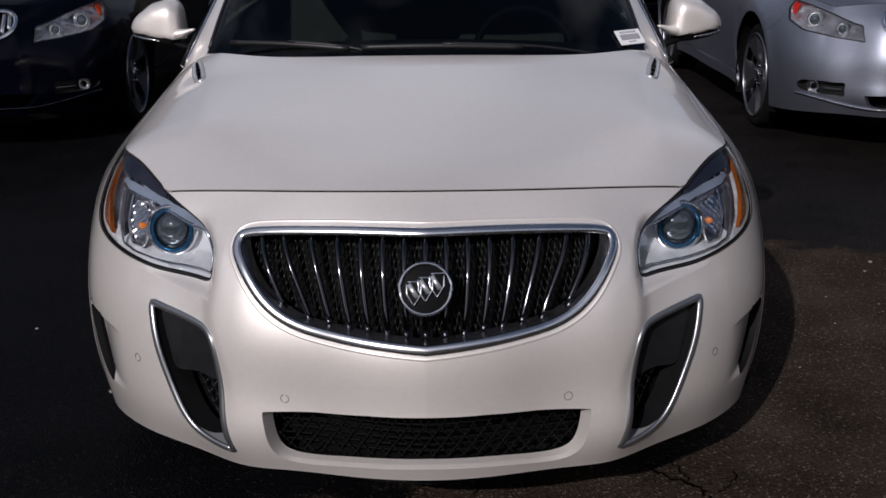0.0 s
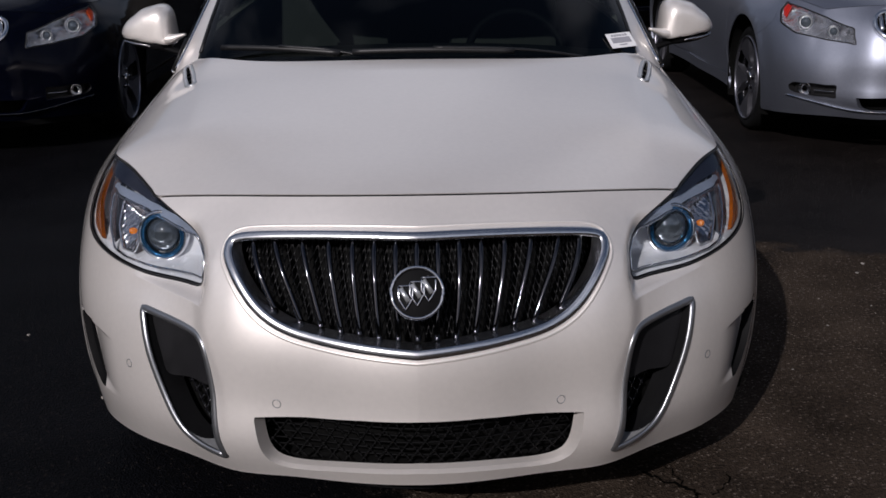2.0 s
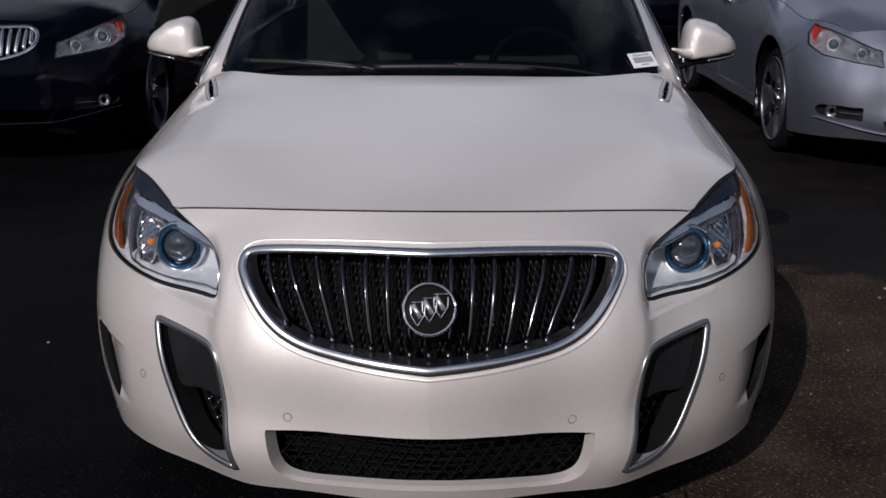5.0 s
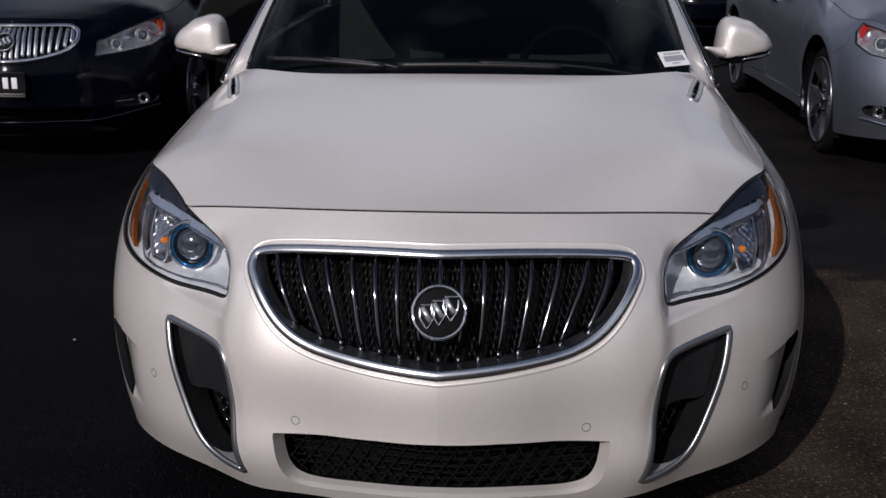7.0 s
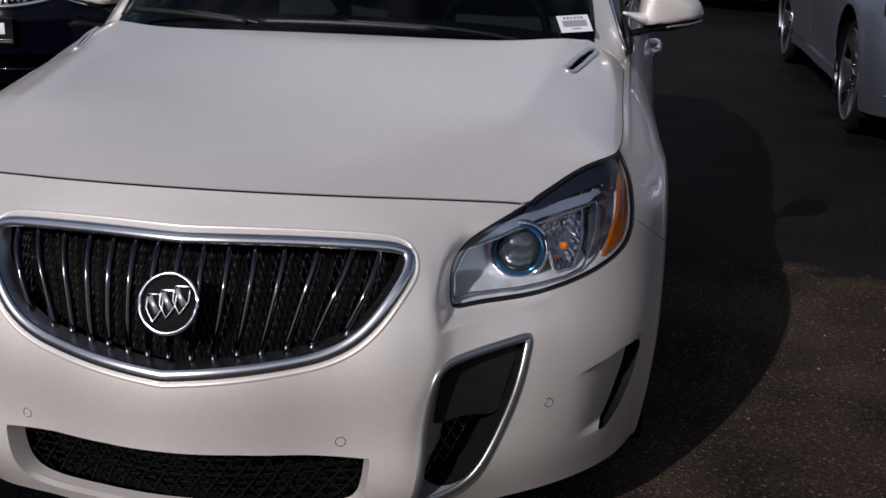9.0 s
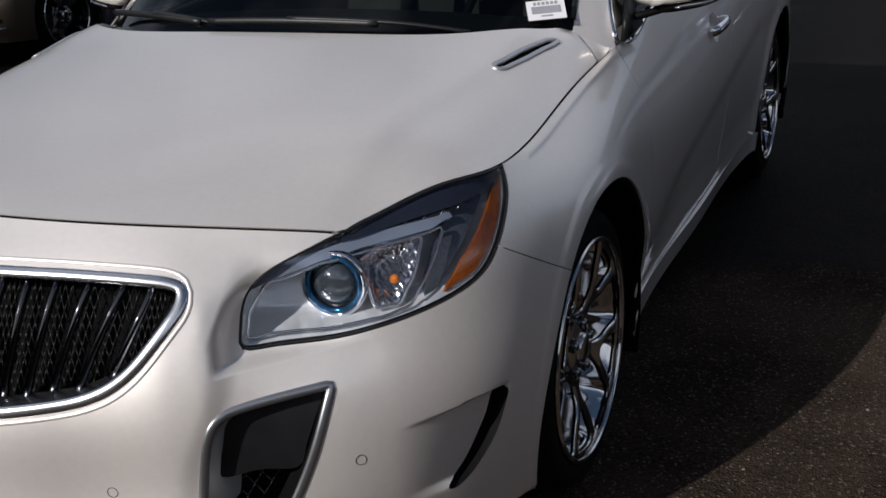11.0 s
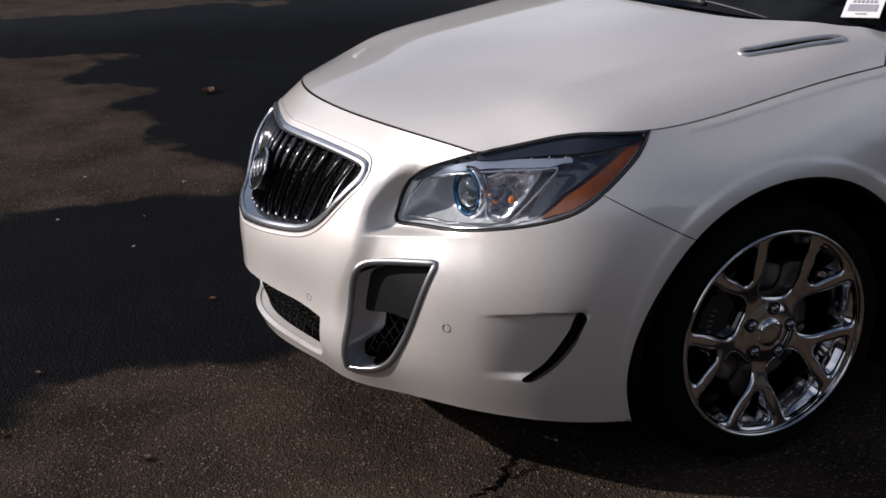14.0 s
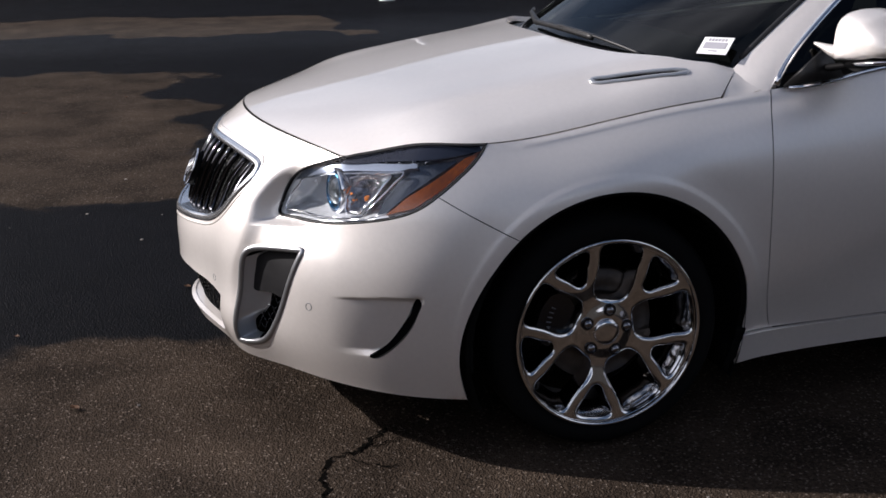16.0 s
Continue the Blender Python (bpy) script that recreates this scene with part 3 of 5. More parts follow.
def build_wheel(parent, place, rim_mat, detail=True):
    """A tyre with a rim of five forked spokes, brake disc and caliper; outwards is +x."""
    wall = [(-.225, .262), (-.232, .29), (-.222, .318), (-.195, .333), (-.11, WHEEL_R), (-.025, .333), (.004, .320), (.014, .295), (.006, .266), (-.01, .258), (-.21, .256)]
    tyre = put("wheel", lathe(spline_loop(wall, True, .012), 64, close=True), RUBBER, parent, "black low-profile tyre on its rim")
    tyre.matrix_local = place
    big, small = [], []
    for k in range(5):
        turn = -99 + 72 * k
        rows = [(.247, 0), (.247, -8), (.240, -12.5), (.21, -11.2), (.18, -7.8), (.157, -3.5)]
        small.append(spline_loop(polar(rows + [(r, -a) for r, a in rows[:0:-1]], turn), True, .006))
        rows = [(.252, 0), (.252, -10), (.244, -14.2), (.21, -16.2), (.175, -18.8), (.145, -22.8), (.118, -25.0), (.096, -21), (.087, 0)]
        big.append(spline_loop(polar(rows + [(r, -a) for r, a in rows[-2:0:-1]], turn + 36), True, .006))
    if detail not in RIM_FACES:
        SPOKE_HOLES[:] = big + small if detail else []
        RIM_FACES[detail] = sheet(wheel_face, circle((0, 0), .262, 0, 355, .008), big + small if detail else big, .0048 if detail else .03, .006 if detail else .045)
        SPOKE_HOLES.clear()
    put("rim", RIM_FACES[detail], rim_mat, tyre, "polished rim with five forked spokes")
    if detail:
        wells = []
        for hole in big + small:
            r = np.hypot(*hole.T)
            foot = shrink(hole, .004) * (1 - .085 * ease(.19, .25, r))[:, None]
            top, k = wheel_face(hole), len(hole)
            rows = [top - [.012, 0, 0], np.column_stack([top[:, 0] - .030, (hole + foot) / 2 * (1.004)]), np.column_stack([np.full(k, -.066), foot])]
            wells.append((np.vstack(rows), [(i * k + j, i * k + (j + 1) % k, (i + 1) * k + (j + 1) % k, (i + 1) * k + j) for i in range(2) for j in range(k)], None))
        put("rim_well", join_data(*wells), rim_mat, tyre, "sloping polished walls between the spokes")
    put("rim_lip", lathe(spline_loop([(.016, .258), (.021, .262), (.019, .267), (.006, .269), (-.006, .262)], True, .004), 72, close=True), rim_mat, tyre)
    put("barrel", lathe([(.01, .254), (-.05, .244), (-.19, .246), (-.21, .256), (-.212, .26), (-.19, .25)], 48, close=True), BARREL, tyre)
    put("brake_disc", lathe([(-.075, .06), (-.07, .158), (-.078, .162), (-.098, .162), (-.104, .158), (-.10, .06)], 48, close=True), BRAKE, tyre, "rusty-grey brake disc")
    cal = [(.17, -26), (.185, -14), (.188, 0), (.185, 14), (.17, 26), (.10, 24), (.095, 0), (.10, -24)]
    pad = sheet(lambda uv, inset=0.0: np.stack([-.045 + 0 * uv[:, 0] - inset, uv[:, 0], uv[:, 1]], 1), spline_loop(polar(cal, 165), True, .012), (), .03, .05)
    caliper = put("caliper", pad, GLOSS_BLACK, tyre, "black brake caliper")
    if detail:
        for k in range(5):
            put("caliper_mark", moved(tube(np.array([(-.0445, *polar([(.150, 0)], 153 + 5 * k)[0]), (-.0445, *polar([(.163, 0)], 153 + 5 * k)[0])]), .0018, False, 5), pose(0, 0, 0)), SATIN_DARK, caliper, "pale mark")
    put("hub_cap", lathe([(-.014, .0365), (-.005, .037), (.0, .033), (.002, .020), (.002, .002)], 32), RIM, tyre, "round grey centre cap")
    for k in range(5):
        a = radians(-63 + 72 * k)
        nut = moved(lathe([(-.020, .0125), (-.006, .0125), (-.001, .010), (.001, .003)], 6), pose(0, .061 * math.cos(a), .061 * math.sin(a)))
        put("lug_nut", nut, DARK_CHROME, tyre)
        put("lug_seat", moved(lathe([(-.02, .018), (-.0092, .018), (-.0088, .017), (-.0088, .001)], 20), pose(0, .061 * math.cos(a), .061 * math.sin(a))), GLOSS_BLACK, tyre)
    return tyre


class Upper:
    """The glasshouse as a surface over (way round the belt, share of the way up to the roof)."""

    def __init__(self):
        belt = [(0, 1.085, 1.035), (.42, 1.135, 1.03), (.62, 1.245, 1.018), (.738, 1.345, 1.002), (.796, 1.370, .970), (.826, 1.425, .958), (.828, 1.64, .979),
                (.838, 2.2, 1.028), (.832, 3.0, 1.060), (.80, 3.7, 1.074), (.70, 4.03, 1.075), (.4, 4.12, 1.084), (0, 4.14, 1.088)]
        roof = [(0, 1.83), (.32, 1.855), (.53, 1.885), (.625, 1.935), (.645, 1.985), (.65, 2.10), (.652, 2.24), (.65, 2.65), (.635, 3.05), (.61, 3.32), (.52, 3.46), (.28, 3.55), (0, 3.56)]
        belt, roof = np.array(belt), np.array(roof)
        roof = np.column_stack([roof, roof_z(roof[:, 0], roof[:, 1])])
        rows = np.hstack([belt, roof])
        flip = np.array([-1, 1, 1, -1, 1, 1])
        rows = np.vstack([rows[1:4][::-1] * flip, rows, rows[-4:-1][::-1] * flip])
        s = np.r_[0, np.cumsum(np.linalg.norm(np.diff(rows[:, :3], axis=0), axis=1))]
        self.s, self.rows = s - s[3], rows
        self.along = cardinal(self.s)

    def at(self, i):
        return float(self.s[i + 3])

    def __call__(self, uv, inset=0.0):
        s, a = np.asarray(uv, float).T
        a = a / .5
        side = np.where(s < 0, -1, 1)
        b = self.along(np.abs(s)) @ self.rows
        p = b[:, :3] * (1 - a)[:, None] + b[:, 3:] * a[:, None]
        d = (self.along(np.abs(s) + 1e-3) - self.along(np.abs(s) - 1e-3)) @ self.rows[:, :2]
        d /= np.hypot(*d.T)[:, None]
        swell = .022 * 4 * a * (1 - a) * (1 - .75 * np.exp(-((np.abs(s) - self.at(4)) / .09)**2)) - inset
        p[:, 0] += d[:, 1] * swell
        p[:, 1] -= d[:, 0] * swell
        p[:, 2] += .012 * 4 * a * (1 - a)
        p[:, 0] *= side
        return p


roof_line = bend((1.7, 1.83, 2.1, 2.5, 2.9, 3.3, 3.56, 3.8), (1.39, 1.425, 1.462, 1.478, 1.474, 1.445, 1.405, 1.36))


def roof_z(x, y):
    return roof_line(y) - .05 * (np.abs(x) / .65)**2.4


def build_car(label, paint, place, main=False, grille_mat=None, rim_mat=None, plate=False, group=""):
    step = .02 if main else .045
    car = thing("car", label, "car", group, place)
    skin, upper = Skin(STATIONS), Upper()
    skin.scoop = main
    arch_f, arch_r = skin.way(FRONT_AXLE), skin.way(REAR_AXLE)

    def top_run(a, b, gap=.0010):
        s = np.linspace(a, b, max(3, int(abs(b - a) / step)))
        return np.stack([s, skin.top(s) - gap], 1)

    def low_run(a, b):
        s = np.linspace(a, b, max(3, int(abs(b - a) / step)))
        return np.stack([s, skin.low(s)], 1)

    # outlines over (way round, height)
    if main:
        lamp_low = spline_loop([(.825, float(skin.top(.825)[0])), (.737, .803), (.683, .786), (.650, .770), (.622, .745), (.605, .710), (.598, .675), (.596, .653), (.602, .646), (.635, .6435), (.74, .649),
                                (.85, .661), (.96, .678), (1.05, .698), (1.10, .717), (1.15, .748), (1.21, .790), (1.262, .829), (1.298, float(skin.top(1.298)[0]))], False, .012)
        cut = int(np.argmin(np.abs(lamp_low[:, 0] - 1.15) + (lamp_low[:, 1] > .76)))
        lamp = np.vstack([lamp_low, top_run(1.29, .835, .003)])
    else:
        lamp_low = None
        lamp = spline_loop(even([(.575, .642), (.605, .728), (.80, .783), (1.0, .825), (1.17, .850), (1.178, .80), (1.12, .735), (.98, .685), (.75, .656)], .04), True, .015)
    grille_half = [(0, .800), (.25, .797), (.43, .786), (.482, .780), (.507, .768), (.505, .745), (.48, .718), (.440, .683), (.396, .641), (.350, .608), (.296, .587), (.226, .576), (.13, .567), (0, .557)]
    if not main:
        grille_half = [(0, .832), (.29, .831), (.45, .822), (.495, .798), (.489, .760), (.443, .712), (.36, .668), (.235, .638), (.115, .624), (0, .620)]
    half = spline_loop(grille_half, False, .012)
    grille = np.vstack([half, half[-2:0:-1] * [-1, 1]])
    low_half = np.vstack([even([(0, .411), (.135, .408), (.262, .399), (.386, .386)], .02, False), spline_loop([(.388, .378), (.381, .328), (.365, .278), (.332, .258), (.21, .262), (0, .272)], False, .015)])
    if not main:
        low_half = low_half * [1.38, .6] + [0, .115]
    mouth = np.vstack([low_half, low_half[-2:0:-1] * [-1, 1]])
    intake = np.vstack([spline_loop([(.734, .587), (.70, .584), (.585, .570), (.530, .549), (.505, .485), (.487, .376), (.470, .271)], False, .012), spline_loop([(.480, .266), (.53, .272), (.597, .295), (.650, .355), (.702, .460), (.742, .560), (.748, .578), (.746, .585)], False, .012)])
    slit = spline_loop([(1.103, .482), (1.094, .489), (1.083, .480), (1.067, .445), (1.044, .406), (1.003, .355), (.968, .331), (.953, .319), (.965, .314), (.998, .327), (1.032, .355), (1.077, .412), (1.096, .455)], True, .008)
    fog = spline_loop(even([(.655, .406), (.655, .332), (.80, .332), (.93, .346), (.968, .374), (.93, .404), (.80, .410)], .05), True, .015)

    # body panels
    seam_end = circle((arch_f, HUB_Z), ARCH_R, 132, 131, .02)[0]
    if main:
        seam = np.vstack([even([lamp_low[cut], seam_end], step, False)])
        right = np.vstack([top_run(0, .82, .0028), lamp_low[1:cut], seam[:-1]])
    else:
        seam = even([(1.2, float(skin.top(1.2)[0])), (1.2, .74), (1.26, .69), seam_end], step, False)
        right = np.vstack([top_run(0, 1.19), seam[:-1]])
    turn = np.radians(np.linspace(132, 199.5, 26))
    reach = ARCH_R + (.026 * ease(140, 188, np.degrees(turn)) if main else 0 * turn)
    right = np.vstack([right, np.stack([arch_f + reach * np.cos(turn), HUB_Z + reach * np.sin(turn)], 1), low_run(arch_f - .410, 0)])
    outline = clean(np.vstack([right, right[-2:0:-1] * [-1, 1]]), .003)
    cuts = [grille, mouth] + [h for q in ([intake, slit] if main else [lamp, fog]) for h in (q, q * [-1, 1])]
    creases = []
    if main:
        z = np.linspace(.245, .84, 60)
        creases = [np.stack([0 * z + q, z], 1) for q in (-.0025, 0, .0025)]
        creases += [circle((arch_f * side, HUB_Z), r, *((100, 195) if side > 0 else (80, -15)), .012) for side in (1, -1) for r in (.434, .445, .456)]
        run = np.linspace(.84, .985, 20)
        creases += [np.stack([run * side, 0 * run + q], 1) for side in (1, -1) for q in (.314, .323, .332, .341)]
        creases += [np.stack([run * side, .478 + .055 * (run - .80) - q], 1) for side in (1, -1) for q in (-.001, .006, .013)]
        run = np.linspace(.53, .92, 40)
        creases += [np.stack([run * side, ledge(run) + q], 1) for side in (1, -1) for q in (-.003, 0, .004, .009, .016)]
    bumper = put("front_bumper", sheet(skin, shrink(outline, .0011), cuts, .012 if main else step, .014, True, creases), paint, car)
    front = lamp_low[cut:] if main else seam[:1]
    door_seam = spline_loop([(2.118, float(skin.top(2.118)[0])), (2.088, .86), (2.078, .76), (2.083, .53), (2.10, .38), (2.126, .290)], False, step)
    fender = np.vstack([front, top_run(float(front[-1, 0]) + .01, 2.11), door_seam, circle((arch_f, HUB_Z), ARCH_R, -6.2, 132), seam[::-1][1:-1]])
    lips = [circle((arch_f, HUB_Z), r, -8, 150, .012) for r in (.418, .434, .4415, .449, .456)] + [top_run(1.40, 2.09, gap) for gap in (.004, .008, .012, .017, .024, .034)] if main else []
    both("fender", sheet(skin, shrink(clean(fender, .003), .0014), (), step, .006, True, lips), paint, car)
    # dark rods laid in the door and bumper gaps as their shade
    if main:
        for line in (door_seam, seam):
            both("panel_gap_shade", tube(skin(line[1:-1], .006), .0032, False, 6), INNER, car)
    s_b, s_c = skin.way(2.52), skin.way(3.55)
    rear_seam = even([(s_c, float(skin.top(s_c)[0])), (s_c + .02, .86), circle((arch_r, HUB_Z), ARCH_R, 118, 117)[0]], step, False)
    door = np.vstack([door_seam[::-1], top_run(2.125, s_b), even([(s_b, .95), (s_b, .291)], step, False)])
    back = np.vstack([even([(s_b + .003, .291), (s_b + .003, .95)], step, False), top_run(s_b + .003, s_c), rear_seam[1:], circle((arch_r, HUB_Z), ARCH_R, 118, 186.2)])
    for shape, handle_at in ((door, 2.262), (back, 3.28)):
        hub = np.array((skin.way(handle_at), .874))
        rim = (circle((0, 0), .046, 0, 350, .012) * [1.3, 1]) + hub

        def hollow(uv, inset=0.0):
            r = np.hypot((uv[:, 0] - hub[0]) / 1.3, uv[:, 1] - hub[1]) / .046
            return skin(uv, .002 + .024 * (1 - ease(.25, 1.02, r)))

        pair = both("door", sheet(skin, shrink(clean(shape, .003), .0018), [rim], step * 1.3, .02), paint, car)
        hp, hn = normal_at(skin, hub)
        grip = spline_loop([hp + hn * o + np.array((0, y, z)) for o, y, z in ((.002, -.090, -.005), (.018, -.084, -.005), (.026, -.060, -.003), (.032, 0, 0), (.030, .058, .004), (.020, .082, .005), (.002, .090, .005))], False, .012)
        cup = sheet(hollow, shrink(rim, -.003), (), .012, 0, False)
        for leaf, flip in zip(pair, (False, True)):
            bar = tube(grip, .011, False, 8, 1.5)
            put("handle", mirrored(bar) if flip else bar, CHROME, leaf, "chrome door handle")
            put("handle_recess", mirrored(cup) if flip else cup, paint, leaf)
    sill = np.vstack([even([(arch_f + .4015, .286), (arch_r - .405, .286), (arch_r - .385, .195)], step, False), low_run(arch_r - .39, arch_f + .382)])
    both("sill", sheet(plain(lambda uv: skin(uv, -.012)), shrink(clean(sill, .003), .0015), (), step * 1.5, .02), paint, car)
    # the sill's gap gets a dark rod for shade too
    if main:
        run = np.stack([np.linspace(2.14, arch_r - .42, 60), np.full(60, .2885)], 1)
        both("panel_gap_shade", tube(skin(run, .004), .0030, False, 6), INNER, car)
    tail = np.vstack([rear_seam[::-1], top_run(s_c + .003, skin.end), even([(skin.end, .95), (skin.end, .64), (arch_r + .30, .64)], .05, False), circle((arch_r, HUB_Z), ARCH_R, 48, 117)])
    both("rear_quarter", sheet(skin, shrink(clean(tail, .003), .0018), (), .04, .02), paint, car)
    hind = np.vstack([even([(skin.end, .636), (arch_r + .303, .636)], .05, False), circle((arch_r, HUB_Z), ARCH_R, 48, -16), low_run(arch_r + .40, skin.end)])
    both("rear_bumper", sheet(skin, shrink(clean(hind, .003), .001), (), .04, .02), paint, car)
    rear_lamp = spline_loop(even([(skin.end - .75, .72), (skin.end - .35, .73), (skin.end - .35, .86), (skin.end - .85, .93)], .1), True, .03)
    both("tail_lamp", sheet(plain(lambda uv: skin(uv, -.006)), rear_lamp, (), .05, .012), RED, car, "red tail lamp")
    shell_cuts = [circle((arch_f, HUB_Z), ARCH_R, 0, 355, .05), circle((arch_r, HUB_Z), ARCH_R, 0, 355, .05), shrink(lamp, .0), shrink(slit if main else fog, 0)] + ([intake] if main else [])
    arches = [shape for shape in shell_cuts]
    gut = np.vstack([even([(1.34, .30), (1.34, .80)], .05, False), top_run(1.34, skin.end, .02), low_run(skin.end, 1.35) + [0, .01]])
    clear_cuts = [h for h in arches if h[:, 1].max() < .8 and h[:, 0].min() > .54]
    both("inner_panel", sheet(plain(lambda uv: skin(uv, .035)), clean(gut, .003), clear_cuts, .07, 0, False), INNER, car)

    # wheel housings, floor and wheels
    for axle in (FRONT_AXLE, REAR_AXLE):
        a = np.radians(np.linspace(-25, 205, 40))
        rows = [np.stack([np.full(40, x), axle + r * np.cos(a), HUB_Z + r * np.sin(a)], 1) for x, r in ((.912, ARCH_R - .004), (.87, ARCH_R + .015), (.56, ARCH_R + .015), (.55, .02))]
        housing = (np.vstack(rows), [(i * 40 + k, i * 40 + k + 1, i * 40 + k + 41, i * 40 + k + 40) for i in range(3) for k in range(39)], None)
        both("wheel_housing", housing, INNER, car)
        # near-black rods added over the arch rims as shade, hiding their sunlit edge
        if main:
            rim_line = circle((skin.way(axle), HUB_Z), ARCH_R - .001, -8, 188, .02)
            both("arch_rim_shade", tube(skin(rim_line, .015), .0105, False, 6), INNER, car)
            foot_line = circle((skin.way(axle), HUB_Z), ARCH_R - .004, -24, -4, .02)
            both("arch_rim_shade", tube(skin(foot_line, .002), .013, False, 6), INNER, car)
        for side, spin in ((1, 0), (-1, 180)):
            build_wheel(car, pose(.882 * side, axle, HUB_Z, 0, 0, spin), rim_mat or CHROME, main)
    # unseen skirt added below the bumper to keep sun off the ground there
    dam = skin(low_run(-1.20, 1.20) + [0, .02], .12)
    rows = len(dam)
    dam = np.vstack([dam, np.column_stack([dam[:, :2] * [.99, 1], np.full(rows, .165)])])
    put("shade_dam", (dam, [(i, i + 1, rows + i + 1, rows + i) for i in range(rows - 1)], None), MATT_BLACK, car, "unseen black dam under the bumper, added to block the sun")
    # small flaps ahead of the wheels, added to block a sliver of sun
    for x in (-.74, .74):
        part("shade_flap", box_bm((.22, .02, .08), (x * .95, .49, .19), .006), MATT_BLACK, car)
    part("underbody", box_bm((1.1, 4.3, .06), (0, 2.3, .235), .02), INNER, car)
    part("underbody", box_bm((1.72, 2.0, .05), (0, 2.29, .225), .02), INNER, car)
    part("underbody", box_bm((1.12, .40, .03), (0, .42, .262), .008), INNER, car)
    # two more trays, added to stop sun that enters the lower mouth
    part("underbody", box_bm((.62, .24, .014), (0, .14, .243), .004), INNER, car)
    part("underbody", box_bm((1.2, .30, .02), (0, .27, .255), .006), INNER, car)
    part("firewall", box_bm((1.45, .06, .72), (0, 1.38, .60), .02), INNER, car)

    # hood with its two vents
    def hood(uv, inset=0.0):
        return np.stack([uv[:, 0], uv[:, 1], hood_z(uv[:, 0], uv[:, 1]) - inset], 1)

    lip = skin(np.vstack([top_run(0, 1.955, 0)]))[:, :2]
    lip_end = np.vstack([lip[lip[:, 1] <= 1.24], [(.8145, 1.264)]])
    patch = even([(.8145, 1.270), (.7325, 1.354), (.748, 1.40), (.79, 1.43), (.812, 1.43), (.8145, 1.33)], .03)
    both("pillar_base", sheet(lambda uv, inset=0.0: hood(uv, .003 - .007 * ease(1.33, 1.40, uv[:, 1])), patch, (), .02, .02), paint, car)
    # dark rods under the hood's edge stand in for the gap's shade
    for run in (((-.80, .80), (1.30, 1.93), (-1.93, -1.30)) if main else ((-1.93, 1.93),)):
        put("hood_gap_shade", tube(skin(top_run(*run, .0), .002) - [0, 0, .0055 if run[0] < 0 < run[1] else .007], .0042 if run[0] < 0 < run[1] else .0024, False, 6), INNER, car, "near-black rod put in as shade in the gap round the hood")
    rear_edge = spline_loop([(.728, 1.352), (.70, 1.26), (.63, 1.165), (.43, 1.080), (.2, 1.055), (0, 1.05)], False, step)
    hood_half = np.vstack([lip_end, rear_edge])
    hood_loop = clean(np.vstack([hood_half, hood_half[-2:0:-1] * [-1, 1]]), .003)
    vent = spline_loop(even([(.662, .955), (.672, .943), (.689, .962), (.712, 1.05), (.736, 1.165), (.738, 1.198), (.728, 1.207), (.714, 1.178), (.684, 1.06)], .03), True, .012)
    bonnet = put("hood", sheet(hood, shrink(hood_loop, .0008), [vent, vent * [-1, 1]] if main else [], step, .02), paint, car)
    if main:
        for flip in (False, True):
            way = mirrored if flip else (lambda d: d)
            vent_edge = shrink(vent, .002)
            frame_ring = ring(hood, vent_edge, .0074, .6, -.0008)
            backing = sheet(lambda uv, inset=0.0: hood(uv, .020), shrink(vent, -.006), (), .03, 0, False)
            opening = put("hood_vent", way(frame_ring), SATIN, bonnet, "chrome-edged hood vent")
            put("hood_vent_floor", way(backing), LAMP_DARK, bonnet)
            put("hood_vent_wall", way(band(hood, shrink(vent, .0006), .001, shrink(vent, .0012), .021)), MATT_BLACK, bonnet)
            for q in (.99, 1.04, 1.09, 1.14):
                fin = tube(hood(np.array([(.668 + (q - 1) * .17, q), (.715 + (q - 1) * .12, q - .012)]), .012), .003, False, 6)
                put("hood_vent_slat", way(fin), MATT_BLACK, bonnet)
    plate_cowl = even([(-.74, 1.36), (-.66, 1.16), (-.4, 1.03), (.4, 1.03), (.66, 1.16), (.74, 1.36), (.5, 1.42), (-.5, 1.42)], .05)
    put("cowl", sheet(lambda uv, inset=0.0: hood(uv, .030), plate_cowl, (), .05, .02), BLACK, car, "black plastic cowl below the windscreen")

    # glasshouse
    s_w, s_p, s_q, s_r = upper.at(3) - .012, upper.at(5) + .012, upper.at(9) - .1, upper.at(10)
    screen = even([(-s_w, .0), (s_w, .0), (s_w, .485), (-s_w, .485)], .04)
    pane = put("windscreen", sheet(upper, screen, (), .05, 0, False), WINDSCREEN, car, "clear windscreen with a dark edge")
    pane.visible_shadow = False
    edge_run = even([(s_w - .004, .03), (s_w - .004, .48)], .04, False)
    both("windscreen_seal", tube(upper(edge_run, -.001), .008, False, 6, .5, normals_on(upper, edge_run)), BLACK, car)
    hind = bend((-.03, 0, .05, .1, .2, .35, .5), (0, -.016, -.040, -.053, -.064, -.068, -.070))
    climb = np.linspace(-.012, .5, 24)
    hind_edge = np.stack([s_p - .012 + hind(climb), climb], 1)
    pillar = np.vstack([even([(s_w + .002, .5), (s_w + .002, -.012)], .03, False), hind_edge])
    both("windscreen_pillar", sheet(upper, pillar, (), .03, .012), paint, car)
    s_m = float(np.interp(2.55, upper.rows[6:13, 1], upper.s[6:13]))
    for a, b in ((s_p + .006, s_m - .03), (s_m + .03, s_q)):
        window = even([(a, .012), (b, .012), (b, .44), (a + .02, .44)], .05)
